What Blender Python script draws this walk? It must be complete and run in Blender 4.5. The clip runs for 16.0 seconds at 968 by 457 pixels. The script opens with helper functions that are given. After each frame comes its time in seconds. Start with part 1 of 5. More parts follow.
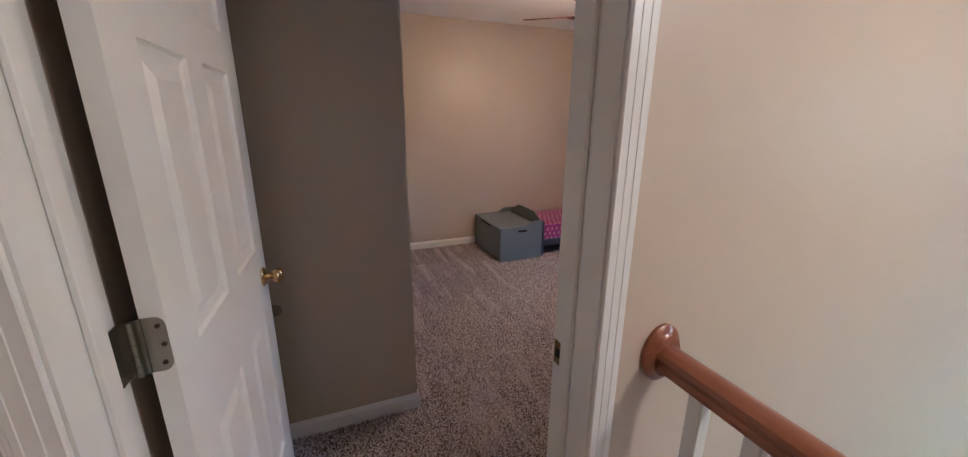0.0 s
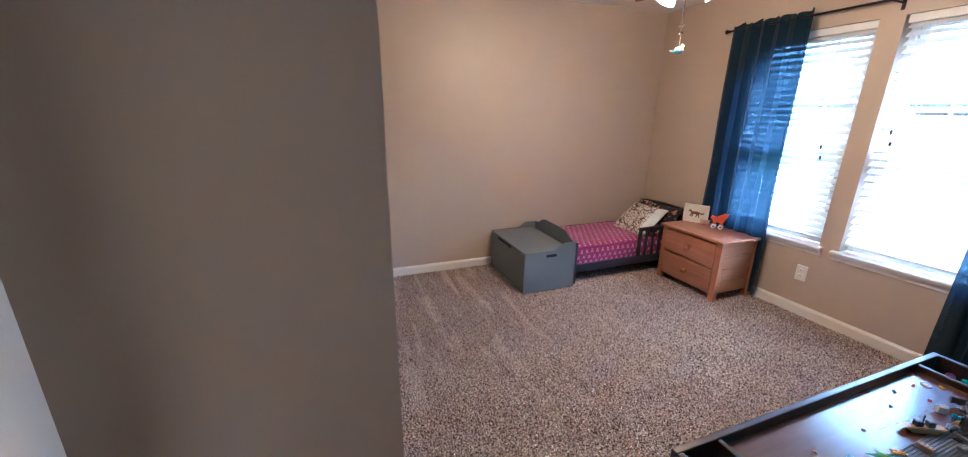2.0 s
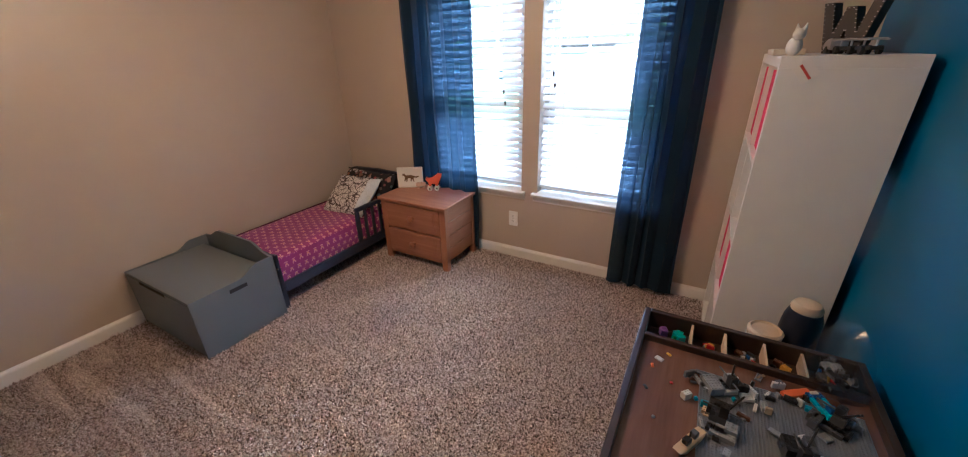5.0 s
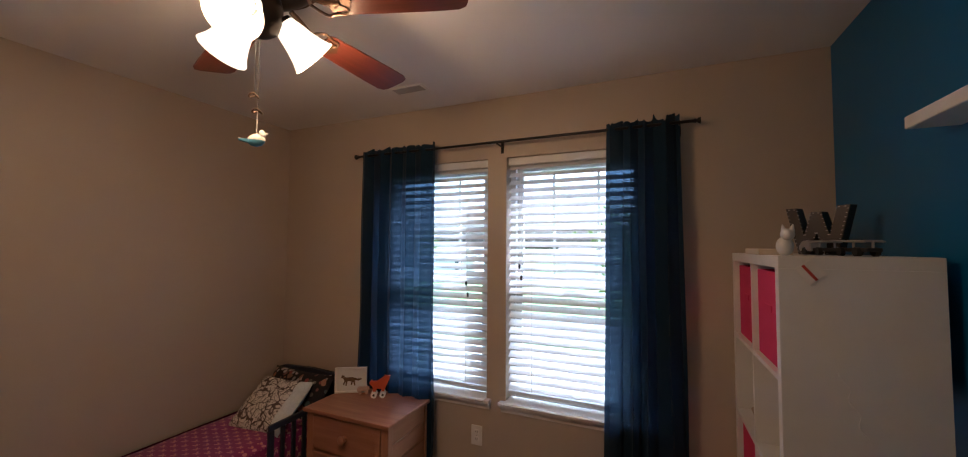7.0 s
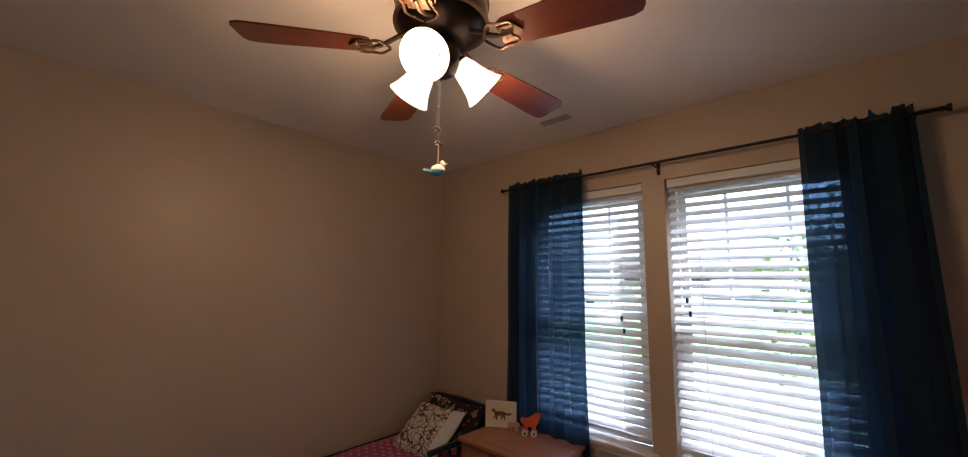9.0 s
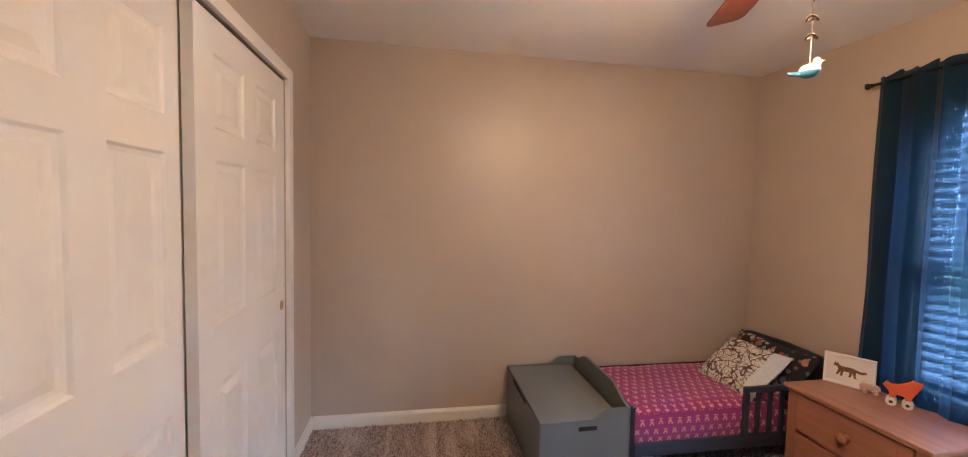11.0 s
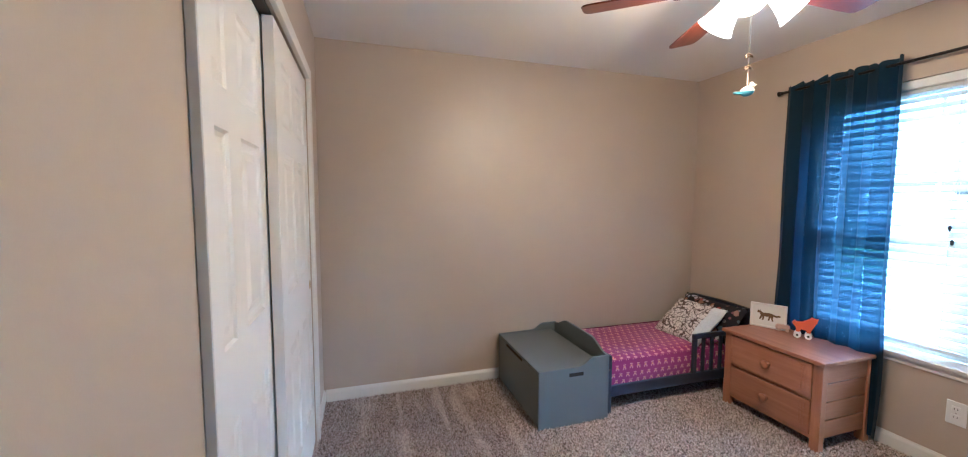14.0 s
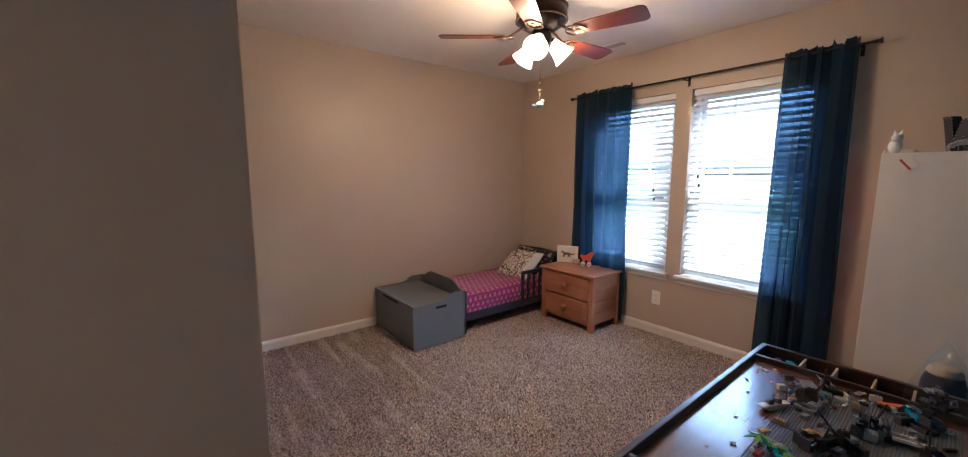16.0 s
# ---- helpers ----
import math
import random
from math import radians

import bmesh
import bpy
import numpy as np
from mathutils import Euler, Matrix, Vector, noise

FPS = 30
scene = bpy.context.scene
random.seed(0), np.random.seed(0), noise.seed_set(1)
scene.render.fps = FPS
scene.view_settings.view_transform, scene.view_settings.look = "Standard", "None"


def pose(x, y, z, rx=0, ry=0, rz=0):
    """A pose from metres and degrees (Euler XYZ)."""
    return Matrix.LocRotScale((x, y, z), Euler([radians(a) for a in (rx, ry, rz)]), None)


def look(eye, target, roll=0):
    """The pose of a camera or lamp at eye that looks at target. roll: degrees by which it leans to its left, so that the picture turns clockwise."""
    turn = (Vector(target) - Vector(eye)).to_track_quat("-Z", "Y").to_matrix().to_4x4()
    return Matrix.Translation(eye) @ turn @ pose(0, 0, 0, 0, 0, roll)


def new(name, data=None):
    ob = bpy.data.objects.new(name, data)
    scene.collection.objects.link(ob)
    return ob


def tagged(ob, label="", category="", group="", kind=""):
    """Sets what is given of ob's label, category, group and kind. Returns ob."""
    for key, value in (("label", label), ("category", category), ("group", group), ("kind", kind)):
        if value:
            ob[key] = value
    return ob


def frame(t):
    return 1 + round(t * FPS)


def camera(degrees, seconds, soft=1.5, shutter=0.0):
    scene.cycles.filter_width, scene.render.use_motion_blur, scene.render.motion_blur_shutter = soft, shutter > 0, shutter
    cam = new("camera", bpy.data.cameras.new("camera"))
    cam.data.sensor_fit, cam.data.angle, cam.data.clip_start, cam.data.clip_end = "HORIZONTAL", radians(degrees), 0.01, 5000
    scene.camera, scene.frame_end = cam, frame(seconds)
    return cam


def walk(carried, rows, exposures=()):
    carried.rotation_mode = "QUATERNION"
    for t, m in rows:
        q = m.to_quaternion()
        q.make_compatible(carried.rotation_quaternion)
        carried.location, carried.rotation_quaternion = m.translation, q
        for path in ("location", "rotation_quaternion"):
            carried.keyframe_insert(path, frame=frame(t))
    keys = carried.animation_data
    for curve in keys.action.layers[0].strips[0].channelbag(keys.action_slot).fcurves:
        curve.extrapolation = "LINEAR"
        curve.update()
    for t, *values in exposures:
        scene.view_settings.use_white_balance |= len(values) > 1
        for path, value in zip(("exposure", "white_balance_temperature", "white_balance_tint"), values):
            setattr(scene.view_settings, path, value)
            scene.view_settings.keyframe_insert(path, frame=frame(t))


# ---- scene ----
cam = camera(102.3, 16.0, soft=1.1)
PATH = [
    (0, (0.267, 0.332, 1.448), (0.993, 2.116, 0.907), 0.5),
    (0.5, (0.285, 0.542, 1.448), (0.946, 2.335, 0.855), 0.6),
    (1, (0.365, 0.768, 1.447), (1.032, 2.559, 0.858), 0.5),
    (1.5, (0.43, 0.972, 1.444), (1.111, 2.761, 0.863), 0.7),
    (2, (0.489, 1.143, 1.469), (1.174, 2.934, 0.898), 0.7),
    (2.5, (0.63, 1.265, 1.487), (1.365, 3.033, 0.908), 0.0),
    (3, (0.778, 1.374, 1.465), (1.607, 3.105, 0.904), 0.1),
    (3.5, (0.853, 1.464, 1.47), (1.935, 3.045, 0.897), 0.4),
    (4, (0.936, 1.556, 1.501), (2.347, 2.851, 0.925), 0.8),
    (4.2, (0.96, 1.579, 1.507), (2.477, 2.75, 0.935), 0.9),
    (6.3, (1.525, 1.738, 1.505), (3.084, 2.439, 0.466), 0.4),
    (6.5, (1.528, 1.752, 1.507), (3.223, 2.523, 0.775), 0.4),
    (6.7, (1.516, 1.761, 1.504), (3.299, 2.581, 1.123), 0.9),
    (7, (1.467, 1.828, 1.498), (3.299, 2.625, 1.591), 0.4),
    (7.5, (1.49, 1.881, 1.509), (3.305, 2.707, 1.66), 0.5),
    (8, (1.505, 1.92, 1.5), (3.261, 2.865, 1.657), 0.4),
    (8.5, (1.484, 1.937, 1.472), (3.155, 3.023, 1.637), 0.7),
    (9, (1.453, 1.97, 1.458), (2.92, 3.301, 1.733), 0.8),
    (9.5, (1.407, 2.005, 1.453), (2.558, 3.615, 1.74), 0.8),
    (10, (1.368, 2.013, 1.45), (2.145, 3.85, 1.605), 1.2),
    (10.2, (1.347, 2.003, 1.432), (1.956, 3.907, 1.501), 1.3),
    (12.3, (1.004, 1.997, 1.448), (1.245, 3.975, 1.284), 1.0),
    (12.5, (0.947, 1.975, 1.442), (1.19, 3.955, 1.288), 0.8),
    (13, (0.861, 1.907, 1.444), (1.131, 3.883, 1.289), 0.3),
    (13.5, (0.861, 1.811, 1.428), (1.277, 3.761, 1.276), 0.2),
    (14, (0.878, 1.749, 1.4), (1.47, 3.654, 1.251), 0.2),
    (14.5, (0.804, 1.6, 1.357), (1.71, 3.377, 1.215), 0.3),
    (15, (0.697, 1.483, 1.369), (1.922, 3.043, 1.107), 0.4),
    (15.5, (0.6, 1.303, 1.352), (1.821, 2.864, 1.087), 0.1),
    (16, (0.484, 1.197, 1.365), (1.718, 2.749, 1.106), 0.2),
]
walk(cam, [(t, look(eye, target, roll)) for t, eye, target, roll in PATH],
     [(0.0, 4.45, 4250, 7), (0.5, 5.0, 4020, 5), (1.0, 5.15, 3730, 3), (1.5, 5.3, 3500, 0), (2.0, 5.07, 4000, 3), (2.6, 4.87, 4300, 5), (3.5, 4.57, 4250, 5), (4.2, 4.17, 4300, 5), (6.3, 5.3, 4350, 5), (6.6, 4.9, 4350, 5), (7.0, 3.25, 4800, 9), (9.0, 3.1, 5000, 10), (9.7, 3.35, 5100, 12), (10.2, 4.2, 5050, 12), (12.3, 5.0, 3650, -6), (13.5, 5.0, 3580, -5), (14.0, 5.05, 3770, -4), (15.0, 4.4, 4000, 2), (16.0, 4.4, 4350, 6)])

# ---- world, sun and lamps ----
world = bpy.data.worlds.new("sky")
scene.world = world
world.use_nodes = True
wn = world.node_tree.nodes
sky = wn.new("ShaderNodeTexSky")
sky.sky_type, sky.sun_disc = "NISHITA", False
sky.sun_elevation, sky.sun_rotation = radians(55), radians(145)
sky.dust_density, sky.air_density = 8.0, 1.3
wn["Background"].inputs["Strength"].default_value = 0.15
haze = wn.new("ShaderNodeHueSaturation")
haze.inputs["Saturation"].default_value = 0.6
world.node_tree.links.new(sky.outputs["Color"], haze.inputs["Color"])
world.node_tree.links.new(haze.outputs["Color"], wn["Background"].inputs["Color"])

sun_data = bpy.data.lights.new("sun", "SUN")
sun_data.energy, sun_data.angle, sun_data.color = 0.5, radians(14), (1.0, 0.95, 0.87)
sun = new("sun", sun_data)
sun.matrix_world = look((7.5, -6, 14), (2, 2, 0))


def point_lamp(name, place, watts, colour, radius):
    data = bpy.data.lights.new(name, "POINT")
    data.energy, data.color, data.shadow_soft_size = watts, colour, radius
    ob = new(name, data)
    ob.location = place
    return ob


FAN_X, FAN_Y = 2.175, 2.812
WARM = (1.0, 0.52, 0.21)
for k in range(3):
    a = radians(212 + 120 * k)
    point_lamp("fan_bulb_light", (FAN_X + 0.186 * math.cos(a), FAN_Y + 0.186 * math.sin(a), 2.046), 0.95, WARM, 0.035)
# added lamp, out of view, that lights the landing wall and door
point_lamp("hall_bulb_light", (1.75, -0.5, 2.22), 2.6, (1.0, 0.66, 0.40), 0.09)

# ---- materials ----


def nodes_of(name):
    m = bpy.data.materials.new(name)
    m.use_nodes = True
    return m, m.node_tree.nodes, m.node_tree.links, m.node_tree.nodes["Principled BSDF"]


def noise_node(n, l, vector, scale, detail=4.0, rough=0.55):
    t = n.new("ShaderNodeTexNoise")
    t.inputs["Scale"].default_value, t.inputs["Detail"].default_value, t.inputs["Roughness"].default_value = scale, detail, rough
    l.new(vector, t.inputs["Vector"])
    return t.outputs["Fac"]


def ramp_node(n, l, fac, stops):
    r = n.new("ShaderNodeValToRGB")
    while len(r.color_ramp.elements) < len(stops):
        r.color_ramp.elements.new(0.5)
    for e, (p, c) in zip(r.color_ramp.elements, stops):
        e.position, e.color = p, (*c, 1)
    l.new(fac, r.inputs["Fac"])
    return r.outputs["Color"]


def mixed(n, l, fac, a, b, mode="MIX"):
    x = n.new("ShaderNodeMix")
    x.data_type, x.blend_type = "RGBA", mode
    for socket, value in ((x.inputs["Factor"], fac), (x.inputs["A"], a), (x.inputs["B"], b)):
        if isinstance(value, (int, float)):
            socket.default_value = value
        elif isinstance(value, tuple):
            socket.default_value = (*value, 1)
        else:
            l.new(value, socket)
    return x.outputs["Result"]


def calc(n, l, op, *values):
    x = n.new("ShaderNodeMath")
    x.operation = op
    for socket, value in zip(x.inputs, values):
        if isinstance(value, (int, float)):
            socket.default_value = value
        else:
            l.new(value, socket)
    return x.outputs["Value"]


def stretched(n, l, scale):
    c = n.new("ShaderNodeTexCoord")
    m = n.new("ShaderNodeMapping")
    m.inputs["Scale"].default_value = scale
    l.new(c.outputs["Object"], m.inputs["Vector"])
    return m.outputs["Vector"]


def relief(n, l, b, height, strength, distance=0.002):
    x = n.new("ShaderNodeBump")
    x.inputs["Strength"].default_value, x.inputs["Distance"].default_value = strength, distance
    l.new(height, x.inputs["Height"])
    l.new(x.outputs["Normal"], b.inputs["Normal"])


def scaled(c, k):
    return tuple(min(1.0, v * k) for v in c)


def plain(name, base, rough=0.5, metal=0.0, var=0.1, coarse=2.5, fine=90.0, bump=0.08, rough_var=0.08, spec=0.5):
    """A surface with broad stains, fine grain and slight relief."""
    m, n, l, b = nodes_of(name)
    v = stretched(n, l, (1, 1, 1))
    big, small = noise_node(n, l, v, coarse), noise_node(n, l, v, fine, 3)
    col = mixed(n, l, big, scaled(base, 1 - var), scaled(base, 1 + var))
    col = mixed(n, l, calc(n, l, "MULTIPLY", small, 0.45), col, scaled(base, 1 - var * 0.8))
    l.new(col, b.inputs["Base Color"])
    l.new(calc(n, l, "ADD", rough - rough_var / 2, calc(n, l, "MULTIPLY", big, rough_var)), b.inputs["Roughness"])
    b.inputs["Metallic"].default_value = metal
    b.inputs["Specular IOR Level"].default_value = spec
    if bump:
        relief(n, l, b, small, bump)
    return m


def wood(name, dark, light, rough=0.45, scale=(3, 40, 40), bump=0.12, coat=0.0, coat_rough=0.15):
    m, n, l, b = nodes_of(name)
    v = stretched(n, l, scale)
    grain = noise_node(n, l, v, 1.0, 6, 0.65)
    big = noise_node(n, l, stretched(n, l, (1.5, 1.5, 1.5)), 1.6)
    col = ramp_node(n, l, grain, [(0.3, dark), (0.55, tuple((p + q) / 2 for p, q in zip(dark, light))), (0.75, light)])
    info = n.new("ShaderNodeObjectInfo")
    col = mixed(n, l, calc(n, l, "MULTIPLY", big, 0.5), col, scaled(dark, 0.9))
    col = mixed(n, l, calc(n, l, "MULTIPLY", info.outputs["Random"], 0.25), col, light)
    l.new(col, b.inputs["Base Color"])
    b.inputs["Roughness"].default_value = rough
    b.inputs["Coat Weight"].default_value = coat
    b.inputs["Coat Roughness"].default_value = coat_rough
    relief(n, l, b, grain, bump, 0.001)
    return m


WALL = plain("greige_wall_paint", (0.46, 0.385, 0.305), 0.42, var=0.05, coarse=1.2, fine=260, bump=0.1)
HALL = plain("cream_hall_paint", (0.53, 0.435, 0.335), 0.42, var=0.05, coarse=1.2, fine=260, bump=0.1)
BLUE = plain("blue_accent_paint", (0.008, 0.12, 0.30), 0.4, var=0.08, coarse=1.2, fine=260, bump=0.1)
CEIL = plain("ceiling_white", (0.78, 0.75, 0.72), 0.9, var=0.04, coarse=2, fine=120, bump=0.35)
TRIM = plain("trim_white_paint", (0.74, 0.72, 0.68), 0.35, var=0.04, coarse=3, fine=80, bump=0.04)
DOORP = plain("door_white_paint", (0.74, 0.72, 0.68), 0.38, var=0.04, coarse=3, fine=60, bump=0.05)
VINYL = plain("window_vinyl", (0.78, 0.78, 0.77), 0.35, var=0.03, bump=0.0)
SLAT = plain("blind_slat_white", (0.70, 0.72, 0.74), 0.4, var=0.04, bump=0.03)
CORD = plain("blind_cord", (0.7, 0.69, 0.66), 0.8, bump=0.0)
DARKPLASTIC = plain("dark_plastic", (0.02, 0.02, 0.02), 0.45)
GREYPAINT = plain("slate_grey_paint", (0.125, 0.14, 0.145), 0.42, var=0.1, coarse=4, fine=120, bump=0.06)
NAVYPAINT = plain("navy_bed_paint", (0.022, 0.027, 0.045), 0.42, var=0.15, bump=0.05)
BRASS = plain("polished_brass", (0.72, 0.55, 0.28), 0.18, 1.0, var=0.06, bump=0.0)
STEEL = plain("satin_nickel", (0.30, 0.28, 0.24), 0.27, 1.0, var=0.12, fine=300, bump=0.05)
BRONZE = plain("oiled_bronze", (0.045, 0.032, 0.025), 0.35, 0.8, var=0.25, bump=0.06)
ANTIQUE = plain("antique_bronze_scroll", (0.11, 0.066, 0.036), 0.45, 0.7, var=0.3, bump=0.08)
ROD = plain("black_rod_metal", (0.02, 0.018, 0.018), 0.4, 0.7)
WHITELAM = plain("white_laminate", (0.72, 0.71, 0.69), 0.38, var=0.03, coarse=2, fine=40, bump=0.02)
PINK = plain("pink_bin_fabric", (0.62, 0.02, 0.10), 0.8, var=0.12, coarse=6, fine=350, bump=0.3)
# black for thin plates that paint the darkness inside holes and gaps
HOLE_SHADE = plain("cavity_black", (0.01, 0.01, 0.01), 0.9, bump=0.0)
PINE = wood("honey_pine", (0.28, 0.115, 0.055), (0.46, 0.22, 0.108), 0.4, (30, 2.5, 30), coat=0.2)
PINE_V = wood("honey_pine_upright", (0.28, 0.115, 0.055), (0.46, 0.22, 0.108), 0.4, (30, 30, 2.5), coat=0.2)
PINE_X = wood("honey_pine_side", (0.28, 0.115, 0.055), (0.46, 0.22, 0.108), 0.4, (2.5, 30, 30), coat=0.2)
ESPRESSO = wood("espresso_wood", (0.018, 0.010, 0.007), (0.05, 0.028, 0.018), 0.33, (2, 30, 30), coat=0.3)
TABLETOP = wood("walnut_board", (0.075, 0.036, 0.024), (0.20, 0.10, 0.062), 0.26, (2, 24, 24), bump=0.06, coat=1.0, coat_rough=0.15)
OAKRAIL = wood("stained_oak_rail", (0.20, 0.062, 0.02), (0.36, 0.13, 0.05), 0.32, (40, 2.5, 40), coat=0.3)
MAHOGANY = wood("mahogany_blade", (0.05, 0.012, 0.006), (0.15, 0.035, 0.015), 0.35, (3, 40, 40), coat=0.25)


def carpet_material():
    m, n, l, b = nodes_of("beige_frieze_carpet")
    geo = n.new("ShaderNodeNewGeometry")
    c = n.new("ShaderNodeTexCoord")
    v = c.outputs["Object"]
    speck = noise_node(n, l, v, 140, 3, 0.7)
    cells = n.new("ShaderNodeTexVoronoi")
    cells.inputs["Scale"].default_value = 110
    l.new(v, cells.inputs["Vector"])
    broad = noise_node(n, l, v, 1.7, 3)
    yarn = noise_node(n, l, v, 92, 2, 0.65)
    pick = calc(n, l, "ADD", calc(n, l, "MULTIPLY", geo.outputs["Random Per Island"], 0.45), calc(n, l, "MULTIPLY", calc(n, l, "ADD", calc(n, l, "MULTIPLY", calc(n, l, "SUBTRACT", yarn, 0.5), 3.8), 0.5), 0.55))
    tuft = ramp_node(n, l, pick, [(0.25, (0.04, 0.027, 0.023)), (0.36, (0.285, 0.212, 0.185)), (0.60, (0.54, 0.432, 0.385)), (0.84, (0.92, 0.82, 0.76))])
    ground = ramp_node(n, l, speck, [(0.33, (0.05, 0.034, 0.03)), (0.5, (0.22, 0.16, 0.138)), (0.68, (0.62, 0.50, 0.455))])
    col = mixed(n, l, 0.12, tuft, ground)
    col = mixed(n, l, calc(n, l, "MULTIPLY", broad, 0.1), col, (0.33, 0.235, 0.20))
    # vacuum strokes: light and shade of laid-over pile painted as long pale wedges, darker between
    fan_out = n.new("ShaderNodeMapping")
    fan_out.inputs["Rotation"].default_value, fan_out.inputs["Scale"].default_value = (0, 0, radians(-8)), (10.0, 1.5, 1.0)
    l.new(v, fan_out.inputs["Vector"])
    stroke = noise_node(n, l, fan_out.outputs["Vector"], 1.0, 3, 0.6)
    stroke = calc(n, l, "MULTIPLY", calc(n, l, "SUBTRACT", stroke, 0.54), 8.0)
    stroke = calc(n, l, "MINIMUM", calc(n, l, "MAXIMUM", stroke, 0.0), 1.0)
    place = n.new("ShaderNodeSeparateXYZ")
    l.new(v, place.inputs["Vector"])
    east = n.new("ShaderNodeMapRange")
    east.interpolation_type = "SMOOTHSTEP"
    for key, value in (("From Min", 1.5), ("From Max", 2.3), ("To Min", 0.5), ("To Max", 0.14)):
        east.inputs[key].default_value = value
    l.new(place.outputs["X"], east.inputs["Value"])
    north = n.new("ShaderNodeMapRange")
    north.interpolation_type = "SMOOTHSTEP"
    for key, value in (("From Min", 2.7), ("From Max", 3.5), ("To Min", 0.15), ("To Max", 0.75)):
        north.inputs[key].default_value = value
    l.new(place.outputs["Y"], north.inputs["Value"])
    # painted shade of the pile between strokes, strongest to the west and north
    lay_shade = calc(n, l, "MULTIPLY", calc(n, l, "MULTIPLY", calc(n, l, "SUBTRACT", 1.0, stroke), east.outputs["Result"]), north.outputs["Result"])
    col = mixed(n, l, lay_shade, col, (0.20, 0.138, 0.113))
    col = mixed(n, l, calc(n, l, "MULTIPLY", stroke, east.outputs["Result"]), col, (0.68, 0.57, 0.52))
    l.new(col, b.inputs["Base Color"])
    b.inputs["Roughness"].default_value = 0.9
    b.inputs["Specular IOR Level"].default_value = 0.15
    b.inputs["Sheen Weight"].default_value = 0.25
    relief(n, l, b, cells.outputs["Distance"], 0.9, 0.008)
    return m


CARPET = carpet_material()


def curtain_material():
    """Thin navy voile with a woven slub; fold shading is put in by making slanted flanks less transparent."""
    m, n, l, b = nodes_of("navy_voile")
    v = stretched(n, l, (160, 160, 25))
    w = stretched(n, l, (30, 30, 260))
    weave = calc(n, l, "MULTIPLY", noise_node(n, l, v, 1, 3), noise_node(n, l, w, 1, 3))
    col = mixed(n, l, weave, (0.010, 0.029, 0.056), (0.028, 0.076, 0.132))
    l.new(col, b.inputs["Base Color"])
    b.inputs["Roughness"].default_value = 0.85
    b.inputs["Specular IOR Level"].default_value = 0.15
    b.inputs["Sheen Weight"].default_value = 0.15
    tl = n.new("ShaderNodeBsdfTranslucent")
    tl.inputs["Color"].default_value = (0.004, 0.012, 0.027, 1)
    tp = n.new("ShaderNodeBsdfTransparent")
    tp.inputs["Color"].default_value = (0.17, 0.255, 0.39, 1)
    a = n.new("ShaderNodeMixShader")
    a.inputs["Fac"].default_value = 0.45
    l.new(b.outputs["BSDF"], a.inputs[1])
    l.new(tl.outputs["BSDF"], a.inputs[2])
    geo = n.new("ShaderNodeNewGeometry")
    side = n.new("ShaderNodeSeparateXYZ")
    l.new(geo.outputs["Normal"], side.inputs["Vector"])
    # dims the flanks by their normal, in place of seeing through more cloth
    flat = calc(n, l, "POWER", calc(n, l, "ABSOLUTE", side.outputs["X"]), 2.0)
    open_share = calc(n, l, "MULTIPLY", calc(n, l, "ADD", 0.07, calc(n, l, "MULTIPLY", weave, 0.85)), flat)
    k = n.new("ShaderNodeMixShader")
    l.new(open_share, k.inputs["Fac"])
    l.new(a.outputs["Shader"], k.inputs[1])
    l.new(tp.outputs["BSDF"], k.inputs[2])
    l.new(k.outputs["Shader"], n["Material Output"].inputs["Surface"])
    return m


VOILE = curtain_material()


def glass_material(name, tint=(1, 1, 1), rough=0.0, ior=1.45):
    m, n, l, b = nodes_of(name)
    tp = n.new("ShaderNodeBsdfTransparent")
    tp.inputs["Color"].default_value = (*tint, 1)
    gl = n.new("ShaderNodeBsdfGlossy")
    gl.inputs["Roughness"].default_value = rough
    fr = n.new("ShaderNodeFresnel")
    fr.inputs["IOR"].default_value = ior
    k = n.new("ShaderNodeMixShader")
    l.new(fr.outputs["Fac"], k.inputs["Fac"])
    l.new(tp.outputs["BSDF"], k.inputs[1])
    l.new(gl.outputs["BSDF"], k.inputs[2])
    l.new(k.outputs["Shader"], n["Material Output"].inputs["Surface"])
    return m


GLASS = glass_material("window_glass", (0.97, 0.98, 0.97))


def film_material():
    m, n, l, b = nodes_of("clear_plastic_film")
    tp, gl, k = n.new("ShaderNodeBsdfTransparent"), n.new("ShaderNodeBsdfGlossy"), n.new("ShaderNodeMixShader")
    tp.inputs["Color"].default_value = (0.96, 0.97, 0.98, 1)
    gl.inputs["Roughness"].default_value = 0.2
    k.inputs["Fac"].default_value = 0.07
    l.new(tp.outputs["BSDF"], k.inputs[1])
    l.new(gl.outputs["BSDF"], k.inputs[2])
    l.new(k.outputs["Shader"], n["Material Output"].inputs["Surface"])
    return m


CLEARBAG = film_material()


def glowing(name, colour, strength):
    m, n, l, b = nodes_of(name)
    b.inputs["Base Color"].default_value = (0.85, 0.8, 0.72, 1)
    b.inputs["Emission Color"].default_value = (*colour, 1)
    b.inputs["Emission Strength"].default_value = strength
    b.inputs["Roughness"].default_value = 0.3
    return m


SHADE = glowing("lit_frosted_glass", (1.0, 0.64, 0.32), 0.26)
